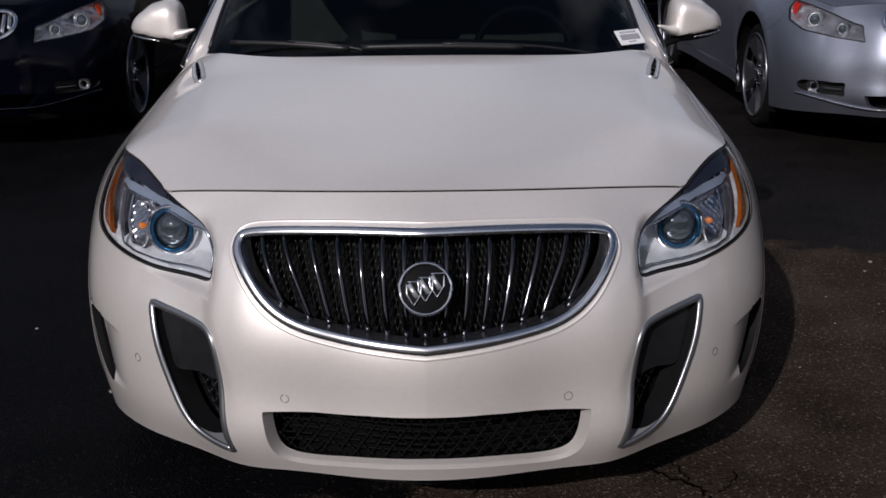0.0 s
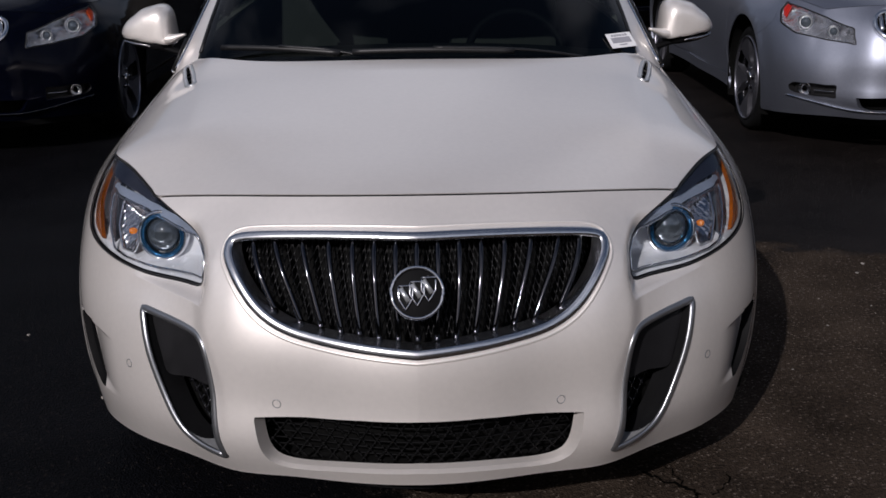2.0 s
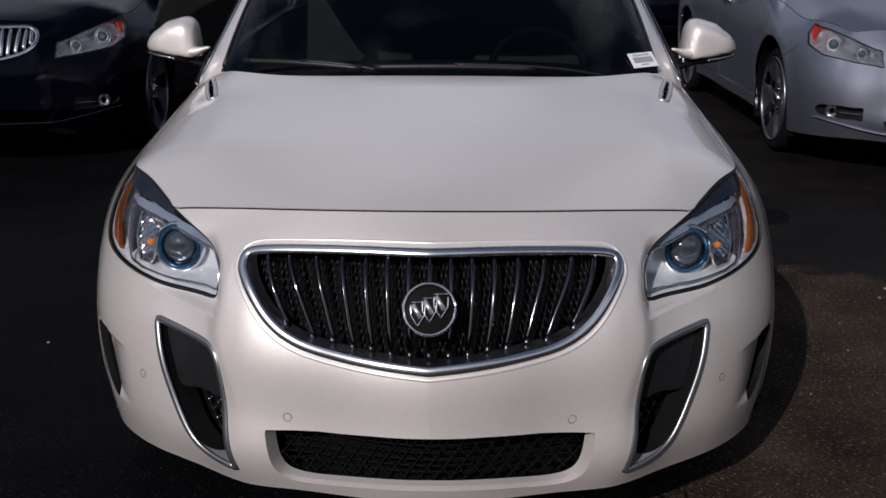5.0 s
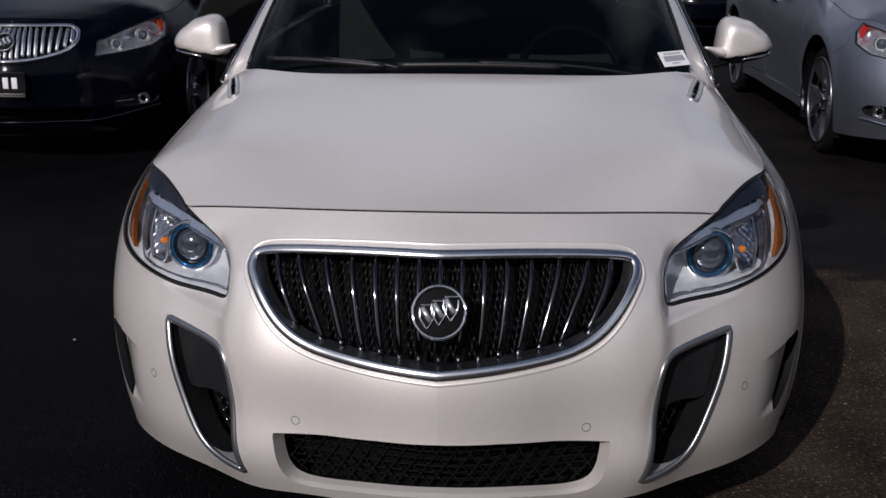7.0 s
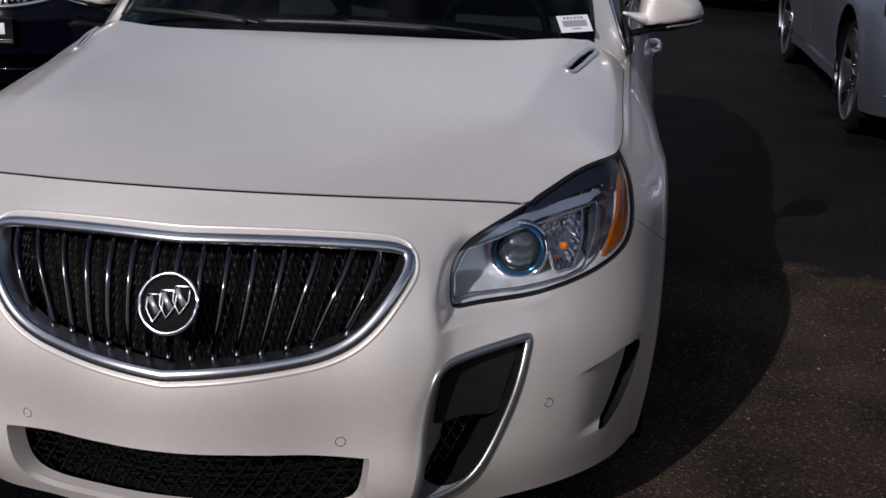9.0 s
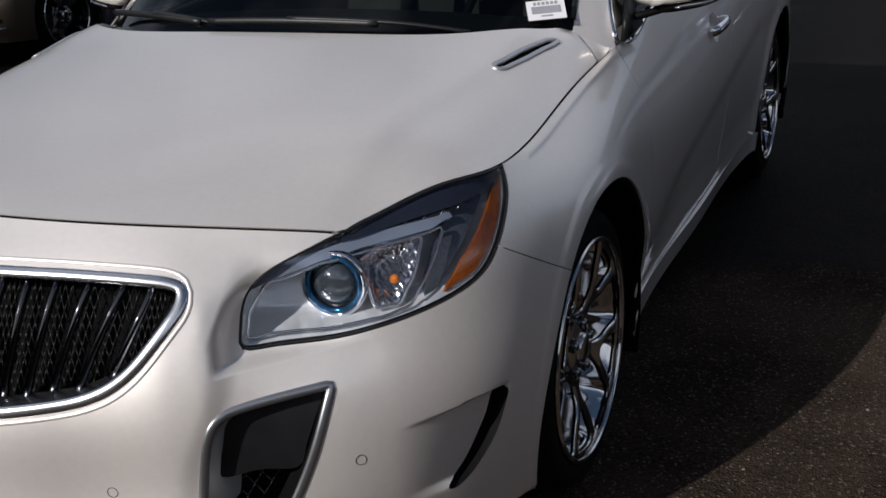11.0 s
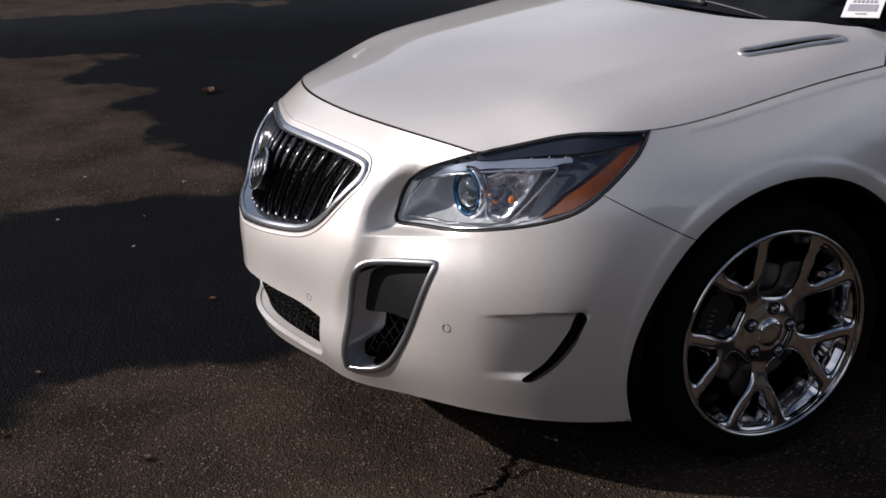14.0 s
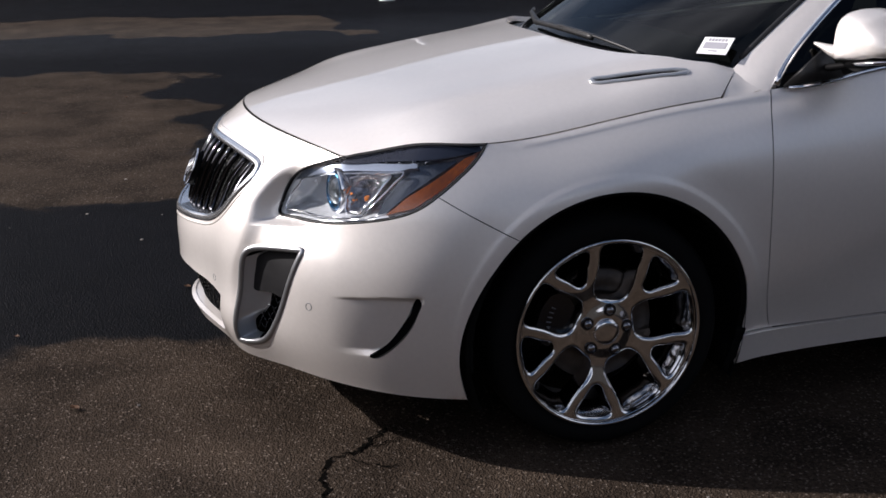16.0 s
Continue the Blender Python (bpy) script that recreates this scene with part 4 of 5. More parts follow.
        if a < s_m - .1:
            window = np.vstack([even([(b, .012), (b, .44)], .05, False), hind_edge[::-1][(hind_edge[::-1, 1] > .012) & (hind_edge[::-1, 1] < .44)] + [.006, 0]])
        for w in both("side_window", sheet(upper, window, (), .06, .004), SIDE_GLASS, car, "dark tinted side window"):
            w.visible_shadow = False
    rail = even([(s_p - .078, .445), (s_q, .445), (s_q, .5), (s_p - .078, .5)], .04)
    both("roof_rail", sheet(upper, rail, (), .04, .02), paint, car)
    lining = even([(s_w - .012, .0), (s_p - .03, .0), (s_p - .085, .2), (s_p - .085, .5), (s_w - .012, .5)], .03)
    both("pillar_lining", sheet(plain(lambda uv: upper(uv, .022)), lining, (), .03, .0), MATT_BLACK, car)
    frit = even([(s_w - .055, .035), (s_w - .004, .0), (s_w - .004, .485), (s_w - .026, .485)], .04)
    both("windscreen_edge", sheet(plain(lambda uv: upper(uv, .004)), frit, (), .03, .0), GLOSS_BLACK, car)
    foot = even([(-s_w, -.035), (s_w, -.035), (s_w, .010), (-s_w, .010)], .04)
    put("windscreen_foot", sheet(plain(lambda uv: upper(uv, .004)), foot, (), .03, .0), GLOSS_BLACK, car)
    post = even([(s_m - .028, .01), (s_m + .028, .01), (s_m + .028, .44), (s_m - .028, .44)], .05)
    both("door_pillar", sheet(upper, post, (), .05, .02), GLOSS_BLACK, car)
    hind_post = even([(s_q + .003, .0), (s_r, .0), (s_r, .5), (s_q + .003, .5)], .05)
    both("rear_pillar", sheet(upper, hind_post, (), .05, .02), paint, car)
    back_pane = sheet(upper, even([(s_r + .004, .01), (upper.at(12), .01), (upper.at(12), .49), (s_r + .004, .49)], .05), (), .06, 0, False)
    for w in both("rear_window", back_pane, SIDE_GLASS, car):
        w.visible_shadow = False
    trim_run = even([(s_p + .012, .004), (s_q, .004)], .04, False)
    both("window_trim", tube(upper(trim_run, -.004), .007, False, 6, 1.0), CHROME, car, "bright window trim")
    pillar_run = hind_edge[(hind_edge[:, 1] > -.002) & (hind_edge[:, 1] < .44)] + [.007, 0]
    both("window_trim", tube(upper(pillar_run, -.001), .009, False, 8, .6, normals_on(upper, pillar_run)), CHROME, car)
    loop = upper.rows[3:-3, 3:5]
    loop = np.vstack([loop, loop[-2:0:-1] * [-1, 1]])
    put("roof", sheet(lambda uv, inset=0.0: np.stack([uv[:, 0], uv[:, 1], roof_z(uv[:, 0], uv[:, 1])], 1), spline_loop(loop, True, .04), (), .07, .02), paint, car)
    back_edge = skin(top_run(skin.way(3.95), skin.end, 0))[:, :2]
    deck = np.vstack([back_edge, upper.rows[13:16, :2][::-1]])
    deck = clean(np.vstack([deck, deck[-2:0:-1] * [-1, 1]]), .003)
    put("boot_lid", sheet(lambda uv, inset=0.0: np.stack([uv[:, 0], uv[:, 1], 1.084 - .03 * (uv[:, 1] - 4.1) - .03 * (uv[:, 0] / .8)**2], 1), deck, (), .07, .02), paint, car)

    # cabin
    dash = [(1.15, .98), (1.35, 1.01), (1.62, 1.00), (1.80, .95), (1.86, .84), (1.80, .62), (1.40, .60), (1.20, .85)]
    dash = spline_loop(dash, True, .06)
    xs = np.linspace(-.68, .68, 9)
    v = np.vstack([np.column_stack([np.full(len(dash), x), dash]) for x in xs])
    k = len(dash)
    put("dashboard", (v, [(i * k + j, i * k + (j + 1) % k, (i + 1) * k + (j + 1) % k, (i + 1) * k + j) for i in range(8) for j in range(k)] + [tuple(range(k)), tuple(range(8 * k, 9 * k))], None), BLACK, car)
    for x in (-.37, .37):
        seat = part("seat", box_bm((.50, .50, .16), (x, 2.35, .58), .05), FABRIC, car, "grey upholstered front seat")
        bm = box_bm((.48, .13, .60), (0, 0, 0), .05)
        bmesh.ops.rotate(bm, cent=(0, 0, 0), matrix=Matrix.Rotation(radians(-18), 3, "X"), verts=bm.verts)
        bmesh.ops.translate(bm, vec=(x, 2.66, .90), verts=bm.verts)
        part("backrest", bm, FABRIC, seat)
        part("headrest", box_bm((.27, .10, .19), (x, 2.77, 1.24), .045), FABRIC, seat)
    part("rear_seat", box_bm((1.25, .2, .75), (0, 3.45, .82), .06), FABRIC, car)
    part("cabin_floor", box_bm((1.5, 2.4, .05), (0, 2.5, .36), .01), INNER, car)
    rim = circle((0, 0), .185, 0, 354, .02)
    tip = pose(.37, 1.93, .93, 66, 0, 0)
    wheel_ring = tube(np.column_stack([rim, 0 * rim[:, 0]]), .015, True, 8)
    steering = put("steering_wheel", moved(wheel_ring, tip), MATT_BLACK, car, "dark three-spoke steering wheel")
    for a in (0, 180, 270):
        spoke = tube([(0, 0, 0), (.18 * math.cos(radians(a)), .18 * math.sin(radians(a)), 0)], .016, False, 6)
        put("spoke", moved(spoke, tip), MATT_BLACK, steering)

    # wipers
    for pivot, elbow, tip_a, tip_b in (((-.12, 1.12, 1.035), (-.25, 1.13, 1.062), (-.63, 1.255, 1.062), (-.24, 1.12, 1.056)), ((.52, 1.17, 1.03), (.36, 1.12, 1.058), (-.20, 1.10, 1.062), (.30, 1.105, 1.058))):
        arm = spline_loop([pivot, elbow, tuple((np.array(tip_a) + np.array(tip_b)) / 2 + (0, -.012, .014))], False, .03)
        wiper = put("wiper", tube(arm, .008, False, 6, .6), BLACK, car, "black windscreen wiper")
        mid = tuple((np.array(tip_a) + np.array(tip_b)) / 2 + (0, -.012, .006))
        put("blade", tube(spline_loop([tip_a, mid, tip_b], False, .03), .006, False, 6, 1.6), BLACK, wiper)

    # mirrors
    for flip in (False, True):
        way = mirrored if flip else (lambda d: d)
        edge = spline_loop(even([(.856, 1.036), (.92, 1.038), (.98, 1.045), (1.048, 1.060), (1.047, 1.084), (1.022, 1.118), (.968, 1.156), (.913, 1.171), (.876, 1.164), (.857, 1.131), (.850, 1.075)], .05), True, .016)
        k, rings = len(edge), []
        heart = np.array((.935, 1.088))
        for q, deep in [(.86, -.036), (.97, -.040), (1.0, -.030)] + [(math.cos(a)**.46, .092 * math.sin(a)) for a in np.radians(np.linspace(0, 89, 12))]:
            flat = heart + (edge - heart) * q
            flat[:, 1] = np.where(edge[:, 1] < heart[1], heart[1] + (edge[:, 1] - heart[1]) * q**.3, flat[:, 1])
            rings.append(np.column_stack([flat[:, 0], 1.632 + .24 * (flat[:, 0] - .86) - deep, flat[:, 1]]))
        quads = [(i * k + j, i * k + (j + 1) % k, (i + 1) * k + (j + 1) % k, (i + 1) * k + j) for i in range(len(rings) - 1) for j in range(k)]
        shell = (np.vstack(rings), quads + [tuple(range((len(rings) - 1) * k, len(rings) * k))], None)
        housing = put("wing_mirror", way(shell), paint, car, "body-coloured door mirror")
        disc = np.column_stack([heart[0] + (edge[:, 0] - heart[0]) * .87, 1.632 + .24 * (heart[0] + (edge[:, 0] - heart[0]) * .87 - .86) + .033, heart[1] + (edge[:, 1] - heart[1]) * .87])
        put("mirror_glass", way((disc, [tuple(range(k))[::-1]], None)), CHROME, housing)
        stalk = tube([(.80, 1.57, 1.005), (.85, 1.58, 1.014), (.90, 1.605, 1.026), (.94, 1.625, 1.034)], [.014, .015, .014, .010], False, 10, .7)
        put("mirror_foot", way(stalk), MATT_BLACK, housing)
        xs = np.linspace(.866, 1.043, 14)
        mid_y, mid_z = 1.632 + .24 * (xs - .86), 1.036 + .022 * ((xs - .86) / .19)**1.6
        belly = .072 * np.sqrt(np.maximum(1 - ((xs - .955) / .0885)**4, 0)) + .004
        plan = np.vstack([np.column_stack([xs, mid_y - belly, mid_z]), np.column_stack([xs, mid_y + .03, mid_z])[::-1]])
        mean = plan.mean(0)
        base = np.vstack([(plan - mean) * [q, q, 1] + mean + [0, 0, h] for q, h in ((.80, -.020), (.93, -.015), (.985, -.006), (.97, .006))])
        k2 = len(plan)
        base = (base, [(i * k2 + j, i * k2 + (j + 1) % k2, (i + 1) * k2 + (j + 1) % k2, (i + 1) * k2 + j) for i in range(3) for j in range(k2)] + [tuple(range(k2))[::-1], tuple(range(3 * k2, 4 * k2))], None)
        put("mirror_base", way(base), MATT_BLACK, housing)
        arm_line = spline_loop([(.803, 1.545, 1.075), (.83, 1.56, 1.066), (.86, 1.575, 1.057), (.90, 1.595, 1.057), (.93, 1.61, 1.06)], False, .01)
        arm = tube(arm_line, bend((0, .25, .5, 1), (.006, .017, .029, .024))(np.linspace(0, 1, len(arm_line))), False, 12, .66)
        put("mirror_arm", way(arm), paint, housing)
        sign = tube(np.column_stack([xs, mid_y - belly * .985, mid_z - .008])[5:], [.003, .005, .006, .006, .006, .006, .006, .005, .004], False, 8)
        put("turn_signal", way(sign), REFLECTOR, housing)
        gl = [(.826, 1.44, .967), (.80, 1.575, 1.06), (.830, 1.62, .986)]
        put("mirror_sail", way((np.array(gl + [(x + .012, y, z) for x, y, z in gl]), [(0, 1, 2), (5, 4, 3), (0, 3, 4, 1), (1, 4, 5, 2), (2, 5, 3, 0)], None)), BLACK, housing)

    # grille
    bars_mat = grille_mat or BAR_BLACK
    surround = put("grille", ring(skin, shrink(grille, .0065), .0125, .6, .002, 12), SATIN_CHROME if main else CHROME, car, "chrome-framed waterfall grille")
    put("grille_lip", band(skin, shrink(grille, .014), .003, shrink(grille, .021), .036), SATIN_CHROME if main else CHROME, surround)
    put("grille_bead", ring(skin, shrink(grille, -.011), .0042, .6, .0), paint, surround)
    inner = shrink(grille, .017)
    # near-black sheet closes off the opening behind the bars
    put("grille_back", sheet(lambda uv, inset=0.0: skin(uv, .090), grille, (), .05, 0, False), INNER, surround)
    if main:
        tagged(put("grille_mesh", lattice(skin, shrink(grille, .008), .060, .0135, .0010, .35), BLACK, surround), kind="stuff")
    for k in range(-7, 8) if main else range(-10, 11):
        t = np.linspace(0, 1, 60)
        z = .80 - .26 * t
        line = np.stack([k * (.0630 if main else .0450) * (1 - (.33 if main else .16) * t), z + (0 if main else .03)], 1)
        line = line[inside(inner, line)]
        if len(line) > 3:
            line = line[::3] if len(line) > 12 else line
            depth = .012 + .07 * (.79 - line[:, 1]) + .5 * (line[:, 1] - .70)**2 if main else .020 + .010 * np.linspace(1, 0, len(line))**4
            rod = tube(skin(line, depth), .0068 if main else .0125, False, 8, 1.3 if main else .8, normals_on(skin, line))
            put("grille_bar", rod, bars_mat if main else SATIN_CHROME, surround)
    c, n = normal_at(skin, (0, .688 if main else .735))
    face = frame_at(c + n * .002, n)
    a = np.linspace(0, 2 * np.pi, 40, endpoint=False)
    badge = put("badge", moved(lathe([(-.03, .054), (.0, .054), (.002, .05), (.002, .002)], 40), face), MATT_BLACK, surround, "round chrome-ringed badge with three plain shapes")
    put("badge_ring", moved(tube(np.column_stack([0 * a + .003, .056 * np.cos(a), .056 * np.sin(a)]), .0042, True, 10, 1), face), CHROME, badge)
    for dy, dz in ((-.025, -.007), (0, 0.002), (.025, .011)):
        hull = np.array([(.006, -.016, .022), (.006, .016, .022), (.006, .015, -.006), (.006, .0, -.030), (.006, -.015, -.006)]) + [0, dy, dz]
        put("badge_shape", moved(tube(even(hull, .006), .0022, True, 6), face), CHROME, badge)
        put("badge_shape", moved(tube([(.006, -.011 + dy, .017 + dz), (.006, .007 + dy, -.012 + dz)], .0058, False, 6, .5, [(1, 0, 0)] * 2), face), SATIN, badge)

    # lower opening
    mouth_in = shrink(mouth, .007)
    opening = put("lower_grille", band(skin, mouth, .0, mouth_in, .040), paint, car)
    # drawn wider than the mouth on the main car to block sun leaking through
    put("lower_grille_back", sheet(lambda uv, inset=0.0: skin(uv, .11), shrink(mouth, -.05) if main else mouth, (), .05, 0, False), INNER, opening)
    if main:
        tagged(put("lower_grille_mesh", lattice(skin, mouth_in, .045, .040 if main else .07, .0022, .75), MATT_BLACK, opening), kind="stuff")
    for z in (.300, .318, .336, .354, .372) if main else ():
        line = np.stack([np.linspace(-.36, .36, 37), np.full(37, z)], 1)
        line = line[inside(mouth_in, line)]
        put("lower_grille_slat", tube(skin(line, .050), .0022, False, 5), MATT_BLACK, opening)

    # parking sensors
    if main:
        for s, z in ((.333, .423), (-.333, .423), (.78, .438), (-.78, .438)):
            c, n = normal_at(skin, (s, z))
            dot = put("parking_sensor", moved(lathe([(-.004, .0082), (-.0006, .0082), (-.0002, .0076), (.0, .001)], 24), frame_at(c, n)), paint, bumper)
            put("sensor_gap", moved(tube(np.column_stack([0 * a + .0002, .0096 * np.cos(a), .0096 * np.sin(a)]), .0009, True, 5), frame_at(c, n)), SATIN_DARK, dot)

    for flip in (False, True):
        way = mirrored if flip else (lambda d: d)
        if main:
            # side intake: satin frame, dark blade above, mesh below
            frame_part = put("air_intake", way(ring(skin, shrink(intake, .0058), .0090, .65, .0005, 10)), INTAKE_FRAME, car, "satin silver frame of the bumper's air intake")
            put("intake_throat", way(band(skin, shrink(intake, .009), .002, shrink(intake, .018), .060)), MATT_BLACK, frame_part)
            near_nose = (intake[:, 0] < .60) & (intake[:, 1] < .535)
            chute_a, chute_b = skin(shrink(intake, .0105)[near_nose], .002), skin(intake[near_nose] + np.outer(ease(.30, .36, intake[near_nose][:, 1]), (.055, 0)) + [.026, .022], .060)
            rows = len(chute_a)
            put("intake_chute", way((np.vstack([chute_a, chute_b]), [(i, i + 1, rows + i + 1, rows + i) for i in range(rows - 1)], None)), SATIN, frame_part, "satin silver chute")
            hole = shrink(intake, .024)
            # oversized so that no sun slips past the intake's edge
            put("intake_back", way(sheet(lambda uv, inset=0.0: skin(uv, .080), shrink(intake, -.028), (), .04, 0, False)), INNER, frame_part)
            blade = spline_loop(even([(.733, .570), (.60, .553), (.555, .53), (.537, .47), (.532, .432), (.672, .432), (.70, .50)], .05), True, .012)
            put("intake_blade", way(sheet(plain(lambda uv: skin(uv, .024)), blade, (), .02, .02)), BLADE_GREY, frame_part, "dark grey plastic blade")
            tagged(put("intake_mesh", way(lattice(skin, hole, .066, .030, .0028, .7)), GLOSS_BLACK, frame_part), kind="stuff")
            put("corner_slit", way(sheet(lambda uv, inset=0.0: skin(uv, .012), shrink(slit, -.004), (), .03, 0, False)), MATT_BLACK, bumper, "dark corner slit")
            put("slit_wall", way(band(skin, shrink(slit, .0012), -.0002, shrink(slit, .0035), .03)), MATT_BLACK, bumper)
        else:
            slot = put("fog_recess", way(band(skin, fog, .0, shrink(fog, .006), .045)), BLACK, car, "dark fog-lamp recess in the bumper")
            put("recess_back", way(sheet(lambda uv, inset=0.0: skin(uv, .05), fog, (), .04, 0, False)), BLACK, slot)
            c, n = normal_at(skin, (.855, .371))
            n = np.array((n[0] * .5, n[1], 0)) / np.hypot(n[0] * .5, n[1])
            put("fog_lamp", way(moved(lathe([(-.03, .037), (.0, .037), (.004, .034), (-.002, .031)], 28, close=True), frame_at(c - n * .018, n))), CHROME, slot)
            put("fog_reflector", way(moved(lathe([(-.03, .004), (-.012, .020), (-.002, .031), (-.004, .033), (-.03, .033)], 20, close=True), frame_at(c - n * .016, n))), REFLECTOR, slot)
            bar = np.stack([np.linspace(.67, .80, 8), np.full(8, .368)], 1)
            put("recess_bar", way(tube(skin(bar, .022), .003, False, 6)), CHROME, slot)

        # headlamp
        def bowl(uv, inset=0.0):
            near = np.sqrt(np.min(((uv[:, None] - lamp[None])**2).sum(2), 1))
            return skin(uv, .010 + .075 * ease(0, .034 if main else .07, near) + inset)

        lens = put("headlamp", way(sheet(plain(lambda uv: skin(uv, .003)), lamp, (), .02, 0, False)), LENS_GLASS, car, "clear headlamp with a projector and amber side marker")
        lens.visible_shadow = False
        put("lamp_seal", way(ring(skin, shrink(lamp, .0016), .0020 if main else .004, .8, .001)), BLACK, lens)
        put("lamp_margin", way(band(skin, shrink(lamp, .001), .004, shrink(lamp, .0050), .0075)), MATT_BLACK, lens)
        put("lamp_bowl", way(sheet(bowl, lamp, (), .016, 0, False)), LAMP_GREY if main else FACETS, lens)
        if main:
            for (s, z), r, glassy in (((.763, .732), .052, True),):
                c, n = normal_at(skin, (s, z))
                n = np.array((n[0] * .35, n[1], n[2] * .2))
                n /= np.linalg.norm(n)
                barrel = frame_at(c - n * .047, n)
                put("projector", way(moved(lathe([(-.06, r + .004), (.0, r + .012), (.012, r + .010), (.014, r + .004), (-.002, r), (-.05, r - .004)], 40), barrel)), CHROME, lens, "round projector lamp")
                put("projector_ring", way(moved(lathe([(.008, r + .003), (.0160, r + .0015), (.0135, r - .006), (.004, r - .008)], 40, close=True), barrel)), BLUE_RING, lens)
                q = np.linspace(0, 1.35, 9)
                put("projector_lens", way(moved(lathe([(.032 * math.cos(t) - .006, .043 * math.sin(t) + .0005) for t in q], 36), barrel)), BULB_GLASS, lens)
            marker = spline_loop(even([(1.285, .852), (1.21, .797), (1.15, .756), (1.08, .717), (1.00, .696), (1.06, .742), (1.14, .785), (1.225, .832)], .04), True, .012)
            put("side_marker", way(sheet(plain(lambda uv: skin(uv, .012)), marker, (), .015, .01)), AMBER, lens, "amber side marker")
            brow = np.vstack([spline_loop([(.815, .805), (.86, .806), (.92, .812), (1.03, .823), (1.15, .832), (1.28, .850)], False, .015), top_run(1.275, .83, .007)])
            put("lamp_brow", way(sheet(plain(lambda uv: skin(uv, .009)), brow, (), .02, .01)), LAMP_DARK, lens, "dark strip along the lamp's upper edge")
            smoke = spline_loop(even([(.965, .684), (1.00, .700), (1.055, .742), (1.13, .785), (1.21, .826), (1.09, .812), (1.03, .775), (.985, .725)], .03), True, .012)
            put("lamp_shade", way(sheet(plain(lambda uv: skin(uv, .032)), smoke, (), .02, .02)), LAMP_SMOKE, lens)
            blade = spline_loop(even([(.626, .738), (.655, .770), (.72, .787), (.81, .801), (.93, .810), (1.08, .818), (1.085, .812), (1.02, .799), (.86, .789), (.76, .777), (.69, .760)], .03), True, .01)
            put("lamp_blade", way(sheet(plain(lambda uv: skin(uv, .014)), blade, (), .012, .03)), LAMP_BLADE, lens, "bright blade across the lamp")
            box = spline_loop(even([(.611, .660), (.75, .664), (.88, .676), (.925, .686), (.985, .742), (1.045, .798), (.90, .786), (.76, .774), (.652, .746), (.618, .70)], .03), True, .01)
            put("lamp_bezel", way(ring(skin, box, .0030, 1.0, .012)), CHROME, lens, "bright edge round the lamp's chambers")
            cup = spline_loop(even([(.848, .762), (.90, .785), (1.00, .788), (.955, .73), (.91, .686), (.864, .686)], .03), True, .01)

            def dish(uv, inset=0.0):
                near = np.sqrt(np.min(((uv[:, None] - cup[None])**2).sum(2), 1))
                ripple = .004 * np.abs(np.sin(uv[:, 0] * 260))
                return skin(uv, .028 + .05 * ease(0, .05, near) + ripple)

            put("reflector", way(sheet(dish, cup, (), .006, 0, False)), REFLECTOR, lens, "faceted reflector")
            c, n = normal_at(skin, (.915, .742))
            put("signal_bulb", way(moved(lathe([(-.02, .010), (.0, .011), (.012, .009), (.018, .005), (.020, .001)], 20), frame_at(c - n * .050, n))), BULB_AMBER, lens, "amber signal bulb")
            put("reflector_edge", way(ring(skin, cup, .004, 1, .027)), CHROME, lens)
            for k in range(6):
                s = .88 + .045 * k
                fin = tube(skin(np.array([(s, .806 + .0025 * k), (s + .020, .817 + .0025 * k)]), .016), .0018, False, 6)
                put("lamp_fin", way(fin), LAMP_SMOKE, lens)
        else:
            for s, z, r in ((.72, .705, .040), (.93, .750, .052)):
                c, n = normal_at(skin, (s, z))
                n = np.array((n[0] * .4, n[1], n[2] * .2))
                n /= np.linalg.norm(n)
                put("lamp_reflector", way(moved(lathe([(-.03, r * .3), (-.004, r * .85), (.0, r), (.006, r), (.008, r * .92), (.002, r * .84), (-.02, r * .5)], 32, close=True), frame_at(c - n * .030, n))), CHROME, lens)
                put("lamp_bulb", way(moved(lathe([(r * .4 * math.cos(t) - .012, r * .62 * math.sin(t) + .0005) for t in np.linspace(0, 1.4, 8)], 28), frame_at(c - n * .030, n))), BULB_GLASS, lens)
                put("lamp_ring", way(moved(lathe([(-.004, r * .66), (.003, r * .72), (.003, r * .64), (-.004, r * .6)], 28, close=True), frame_at(c - n * .030, n))), SATIN, lens)
            c_ = spline_loop(even([(1.160, .838), (1.172, .812), (1.135, .778), (1.105, .765), (1.112, .825)], .03), True, .012)
            put("side_marker", way(sheet(plain(lambda uv: skin(uv, .012)), c_, (), .03, .01)), RED if not plate else ORANGE, lens, "coloured side marker")

    if not main:
        run = np.linspace(-.98, .98, 61)
        strip = np.stack([run, .268 + .055 * ease(.5, 1.0, np.abs(run))], 1)
        put("bumper_strip", tube(skin(strip, -.004), .006, False, 6), BAR_BLACK if paint is BLACK_PAINT else CHROME, car, "thin bright strip along the bumper")
    if plate:
        c, n = normal_at(skin, (0, .497))
        at = frame_at(c + n * .012, n)
        board = part("number_plate", box_bm((.012, .30, .15), (0, 0, 0), .004), GLOSS_BLACK, car, "black dealer plate with pale bars")
        board.matrix_local = at
        for k in range(4):
            part("plate_bar", box_bm((.004, .034, .065), (.008, -.085 + .056 * k, .012), .002), PAPER, board)
        part("plate_rail", box_bm((.008, .29, .022), (.007, 0, -.06), .003), CHROME, board)
    return car


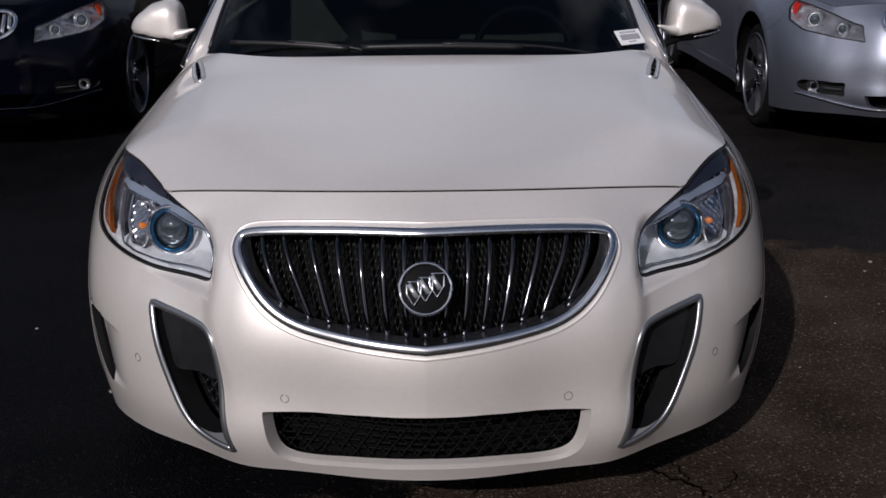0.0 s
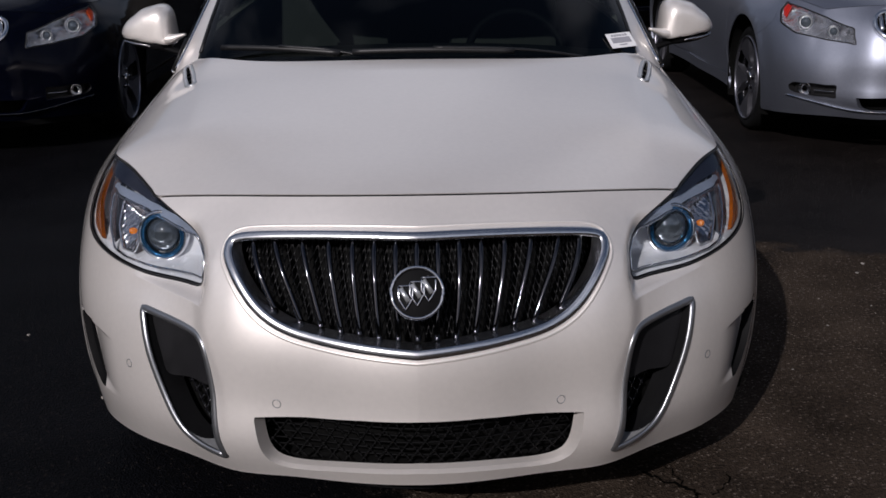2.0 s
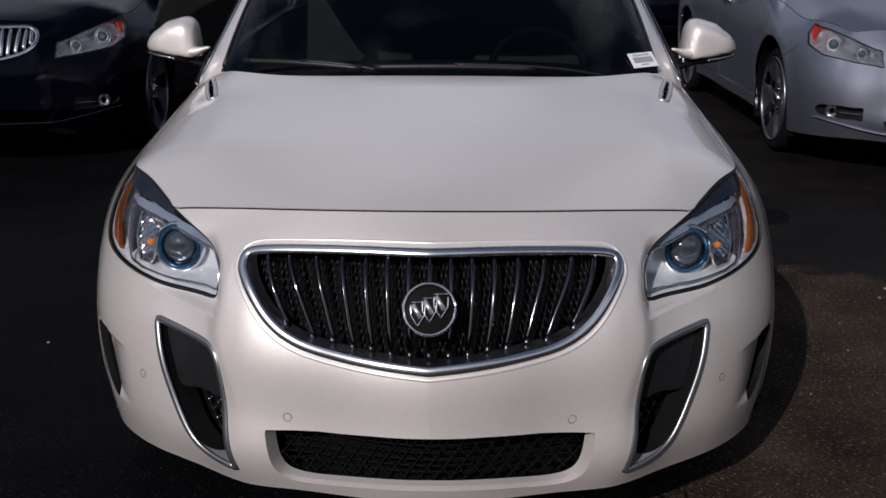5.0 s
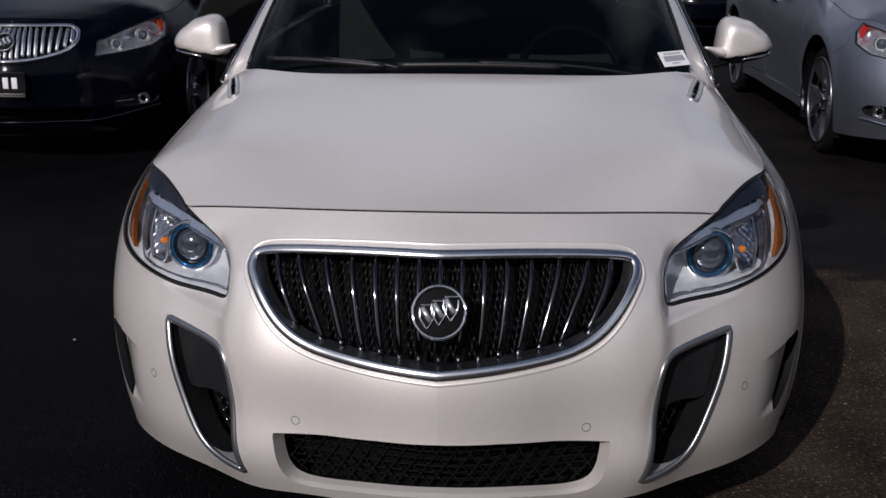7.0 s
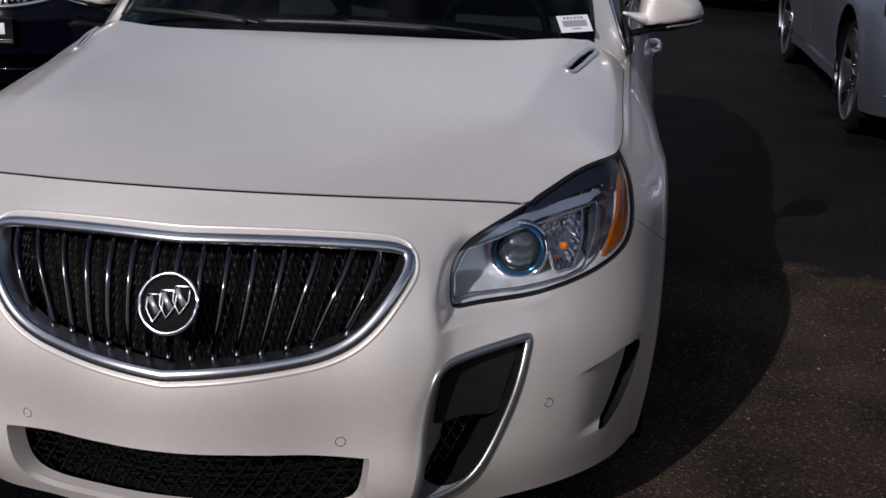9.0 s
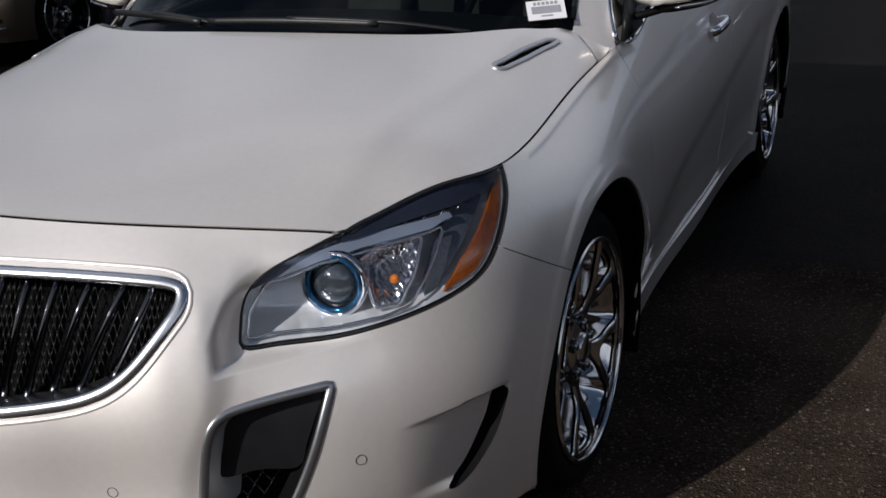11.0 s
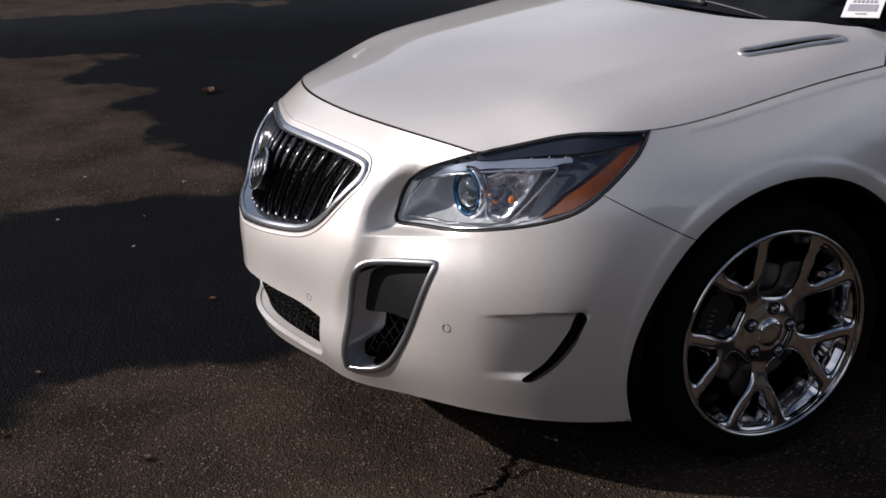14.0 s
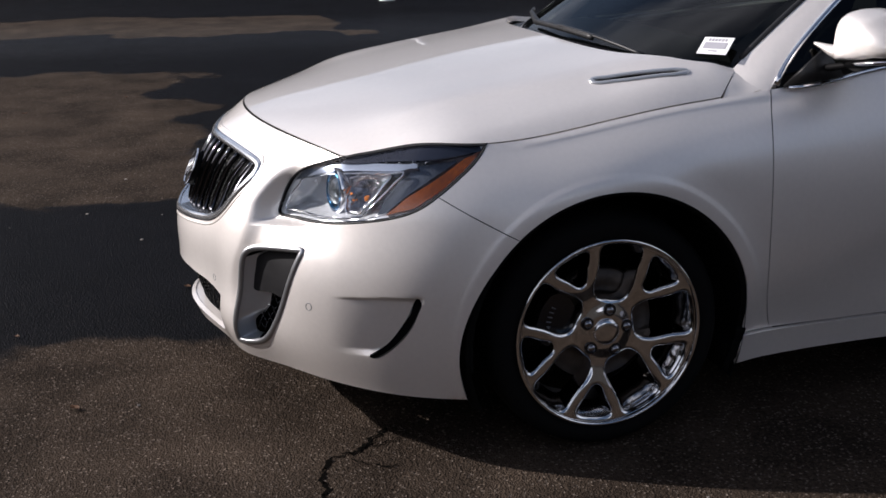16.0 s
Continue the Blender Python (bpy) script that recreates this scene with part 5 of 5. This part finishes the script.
# ---- ground ----
def ground_mesh():
    bm = bmesh.new()
    lines = [-400, -120, -40] + [x * 2.0 for x in range(-10, 11)] + [40, 120, 400]
    grid = [[bm.verts.new((x, y, 0)) for y in lines] for x in lines]
    for i in range(len(lines) - 1):
        for j in range(len(lines) - 1):
            bm.faces.new((grid[i][j], grid[i + 1][j], grid[i + 1][j + 1], grid[i][j + 1]))
    return bm


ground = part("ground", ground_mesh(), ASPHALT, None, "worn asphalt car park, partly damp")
tagged(ground, kind="structure", category="ground")

# ---- the cars ----
main_car = build_car("pearl white saloon with a black waterfall grille and polished rims", PEARL, pose(0, 0, 0), True, BAR_BLACK, RIM)
LARGER = Matrix.Diagonal((1.01, 1.05, 1.05, 1))
build_car("glossy black saloon with a bright chrome grille", BLACK_PAINT, pose(-2.97, 4.62, 0) @ LARGER, False, CHROME, DARK_RIM, True, "parked cars")
build_car("metallic silver saloon with a chrome grille", SILVER_PAINT, pose(3.115, 4.30, 0) @ LARGER, False, CHROME, DARK_RIM, False, "parked cars")
build_car("bronze-brown saloon with a chrome bumper strip beside the black one", BRONZE_PAINT, pose(-5.98, 5.05, 0), False, CHROME, CHROME, True, "parked cars")
build_car("white saloon parked across the car park", WHITE_PAINT, pose(-10.6, 5.4, 0), False, CHROME, CHROME, True, "parked cars")
build_car("dark grey saloon parked across the car park", GREY_PAINT, pose(-14.9, 6.0, 0), False, CHROME, CHROME, False, "parked cars")
build_car("black saloon parked in the row behind", BLACK_PAINT, pose(2.5, 11.9, 0), False, CHROME, CHROME, False, "parked cars")

# ---- sticker inside the windscreen ----
sticker = part("stock_sticker", box_bm((.097, .002, .060), (0, 0, 0)), PAPER, None, "small white paper stock sticker on the windscreen")
tagged(sticker, category="sticker")
sticker.matrix_world = pose(.667, 1.320, 1.063, -46, -2, 27)
for k in range(6):
    part("ink_bar", box_bm((.0072, .001, .0085), (-.027 + .0108 * k, -.0018, .020)), INK, sticker)
part("ink_bar", box_bm((.030, .001, .004), (0, -.0018, -.019)), INK, sticker)
part("ink_bar", box_bm((.074, .001, .022), (0, -.0018, 0)), INK, sticker)


# ---- car park: unseen walls added to block the low sky, post, crack, paint mark, leaves and pebbles ----
# dark walls out of view, added only to cut light from the horizon
SKY_BLOCK = material("dark_sky_block", (0.045, 0.042, 0.038), 0.9, 0.0, 0.0, 0.3, 6, 0.004)
for name, size, centre in (("sky_block_south", (110, .4, 8.5), (0, -27, 4.25)), ("sky_block_north", (110, .4, 8.5), (0, 34, 4.25)), ("sky_block_east", (.4, 60.6, 8.5), (26, 3.5, 4.25)), ("sky_block_west", (.4, 60.6, 8.5), (-34, 3.5, 4.25))):
    wall = part(name, box_bm(size, centre), SKY_BLOCK, None, "plain dark wall, unseen, added to block the low sky")
    tagged(wall, kind="structure", category="wall")

post = thing("sign_post", "white painted steel post on a flat foot", "post", "", pose(-14.2, 3.75, 0))
put("pole", lathe([(0, .045), (2.8, .045), (2.82, .03)], 20, "z"), POST_WHITE, post)
put("foot", lathe([(0, .13), (.02, .13), (.03, .05)], 24, "z"), POST_WHITE, post)

CRACK = material("open_crack", (0.003, 0.0026, 0.0022), 0.95, 0.0, 0.0, 0.2, 90, 0.0, 0.0, 0.02)
crack_rng = random.Random(5)


def crack_line(points, width):
    line = spline_loop(points, False, .012)
    line = line + np.array([(crack_rng.gauss(0, .006), crack_rng.gauss(0, .006)) for _ in line])
    half = np.array([width * (.35 + crack_rng.random()) for _ in line])[:, None] / 2
    across = np.stack([-np.gradient(line[:, 1]), np.gradient(line[:, 0])], 1)
    across /= np.linalg.norm(across, axis=1)[:, None]
    a, b = line + across * half, line - across * half
    k = len(line)
    v = np.vstack([np.column_stack([a, np.full(k, .0035)]), np.column_stack([b, np.full(k, .0035)])])
    return v, [(i, i + 1, k + i + 1, k + i) for i in range(k - 1)], None


for run, wide in (([(.61, .365), (.645, .308), (.703, .263), (.743, .168), (.795, .140), (.94, .114), (1.15, .05)], .011), ([(.70, .27), (.69, .33), (.674, .40)], .006), ([(.757, .22), (.80, .26), (.83, .33)], .005), ([(.119, .21), (.128, .255), (.15, .30)], .006)):
    tagged(put("asphalt_crack", crack_line(run, wide), CRACK, ground, "jagged open crack"), kind="structure")

MARK = material("worn_paint", (0.55, 0.55, 0.53), 0.8, 0.0, 0.0, 0.4, 60)
tagged(put("paint_mark", (np.array([(-2.93, 3.72, .0045), (-2.87, 3.79, .0045), (-2.73, 3.74, .0045), (-2.74, 3.715, .0045), (-2.86, 3.755, .0045), (-2.91, 3.70, .0045)]), [(0, 5, 4, 1), (1, 4, 3, 2)], None), MARK, ground, "worn pale paint mark"), kind="structure")


def leaf(size, seed):
    rng = random.Random(seed)
    bm = bmesh.new()
    rows = []
    for i in range(7):
        t = i / 6
        wide = size * .34 * math.sin(math.pi * min(.98, max(.02, t)))**.7 * rng.uniform(.75, 1.2)
        rows.append([bm.verts.new((size * (t - .5), wide * q, .006 + .25 * size * (abs(q)**2) * rng.uniform(.3, 1) + .10 * size * (t - .4)**2)) for q in (-1, -.5, 0, .5, 1)])
    for a, b in zip(rows, rows[1:]):
        for j in range(4):
            bm.faces.new((a[j], b[j], b[j + 1], a[j + 1]))
    bmesh.ops.solidify(bm, geom=bm.faces[:], thickness=.0012)
    return bm


for k, (x, y, size) in enumerate(((-4.855, .69, .13), (-.881, -.12, .03), (-.443, -.957, .042), (-.13, -.864, .03), (.184, -.521, .035), (-5.39, -1.05, .035), (-5.88, -.31, .035), (-.51, -.74, .025))):
    blatt = part("leaf", leaf(size, k), LEAF, None, "small curled dry brown leaf")
    tagged(blatt, category="leaf", group="fallen leaves")
    blatt.matrix_world = pose(x, y, .001, 0, 0, 57 * k)


def pebble(size, seed):
    bm = bmesh.new()
    bmesh.ops.create_icosphere(bm, subdivisions=1, radius=size / 2)
    rng = random.Random(seed)
    for v in bm.verts:
        v.co *= rng.uniform(.7, 1.25)
        v.co.z = max(v.co.z * .55, -size * .12)
    bmesh.ops.translate(bm, vec=(0, 0, size * .12), verts=bm.verts)
    return bm


pebble_rng = random.Random(11)
for k in range(46):
    x, y = pebble_rng.uniform(-2.6, 1.9), pebble_rng.uniform(-1.9, 2.2)
    if abs(x) < .95 and y > -.2:
        x, y = x - 2.0 if x < 0 else x + 1.0, y - .3
    stone = part("pebble", pebble(pebble_rng.uniform(.008, .02), k), STONE, None, "tiny pale pebble on the asphalt")
    tagged(stone, category="pebble", group="loose pebbles")
    stone.matrix_world = pose(x, y, 0, 0, 0, pebble_rng.uniform(0, 360))
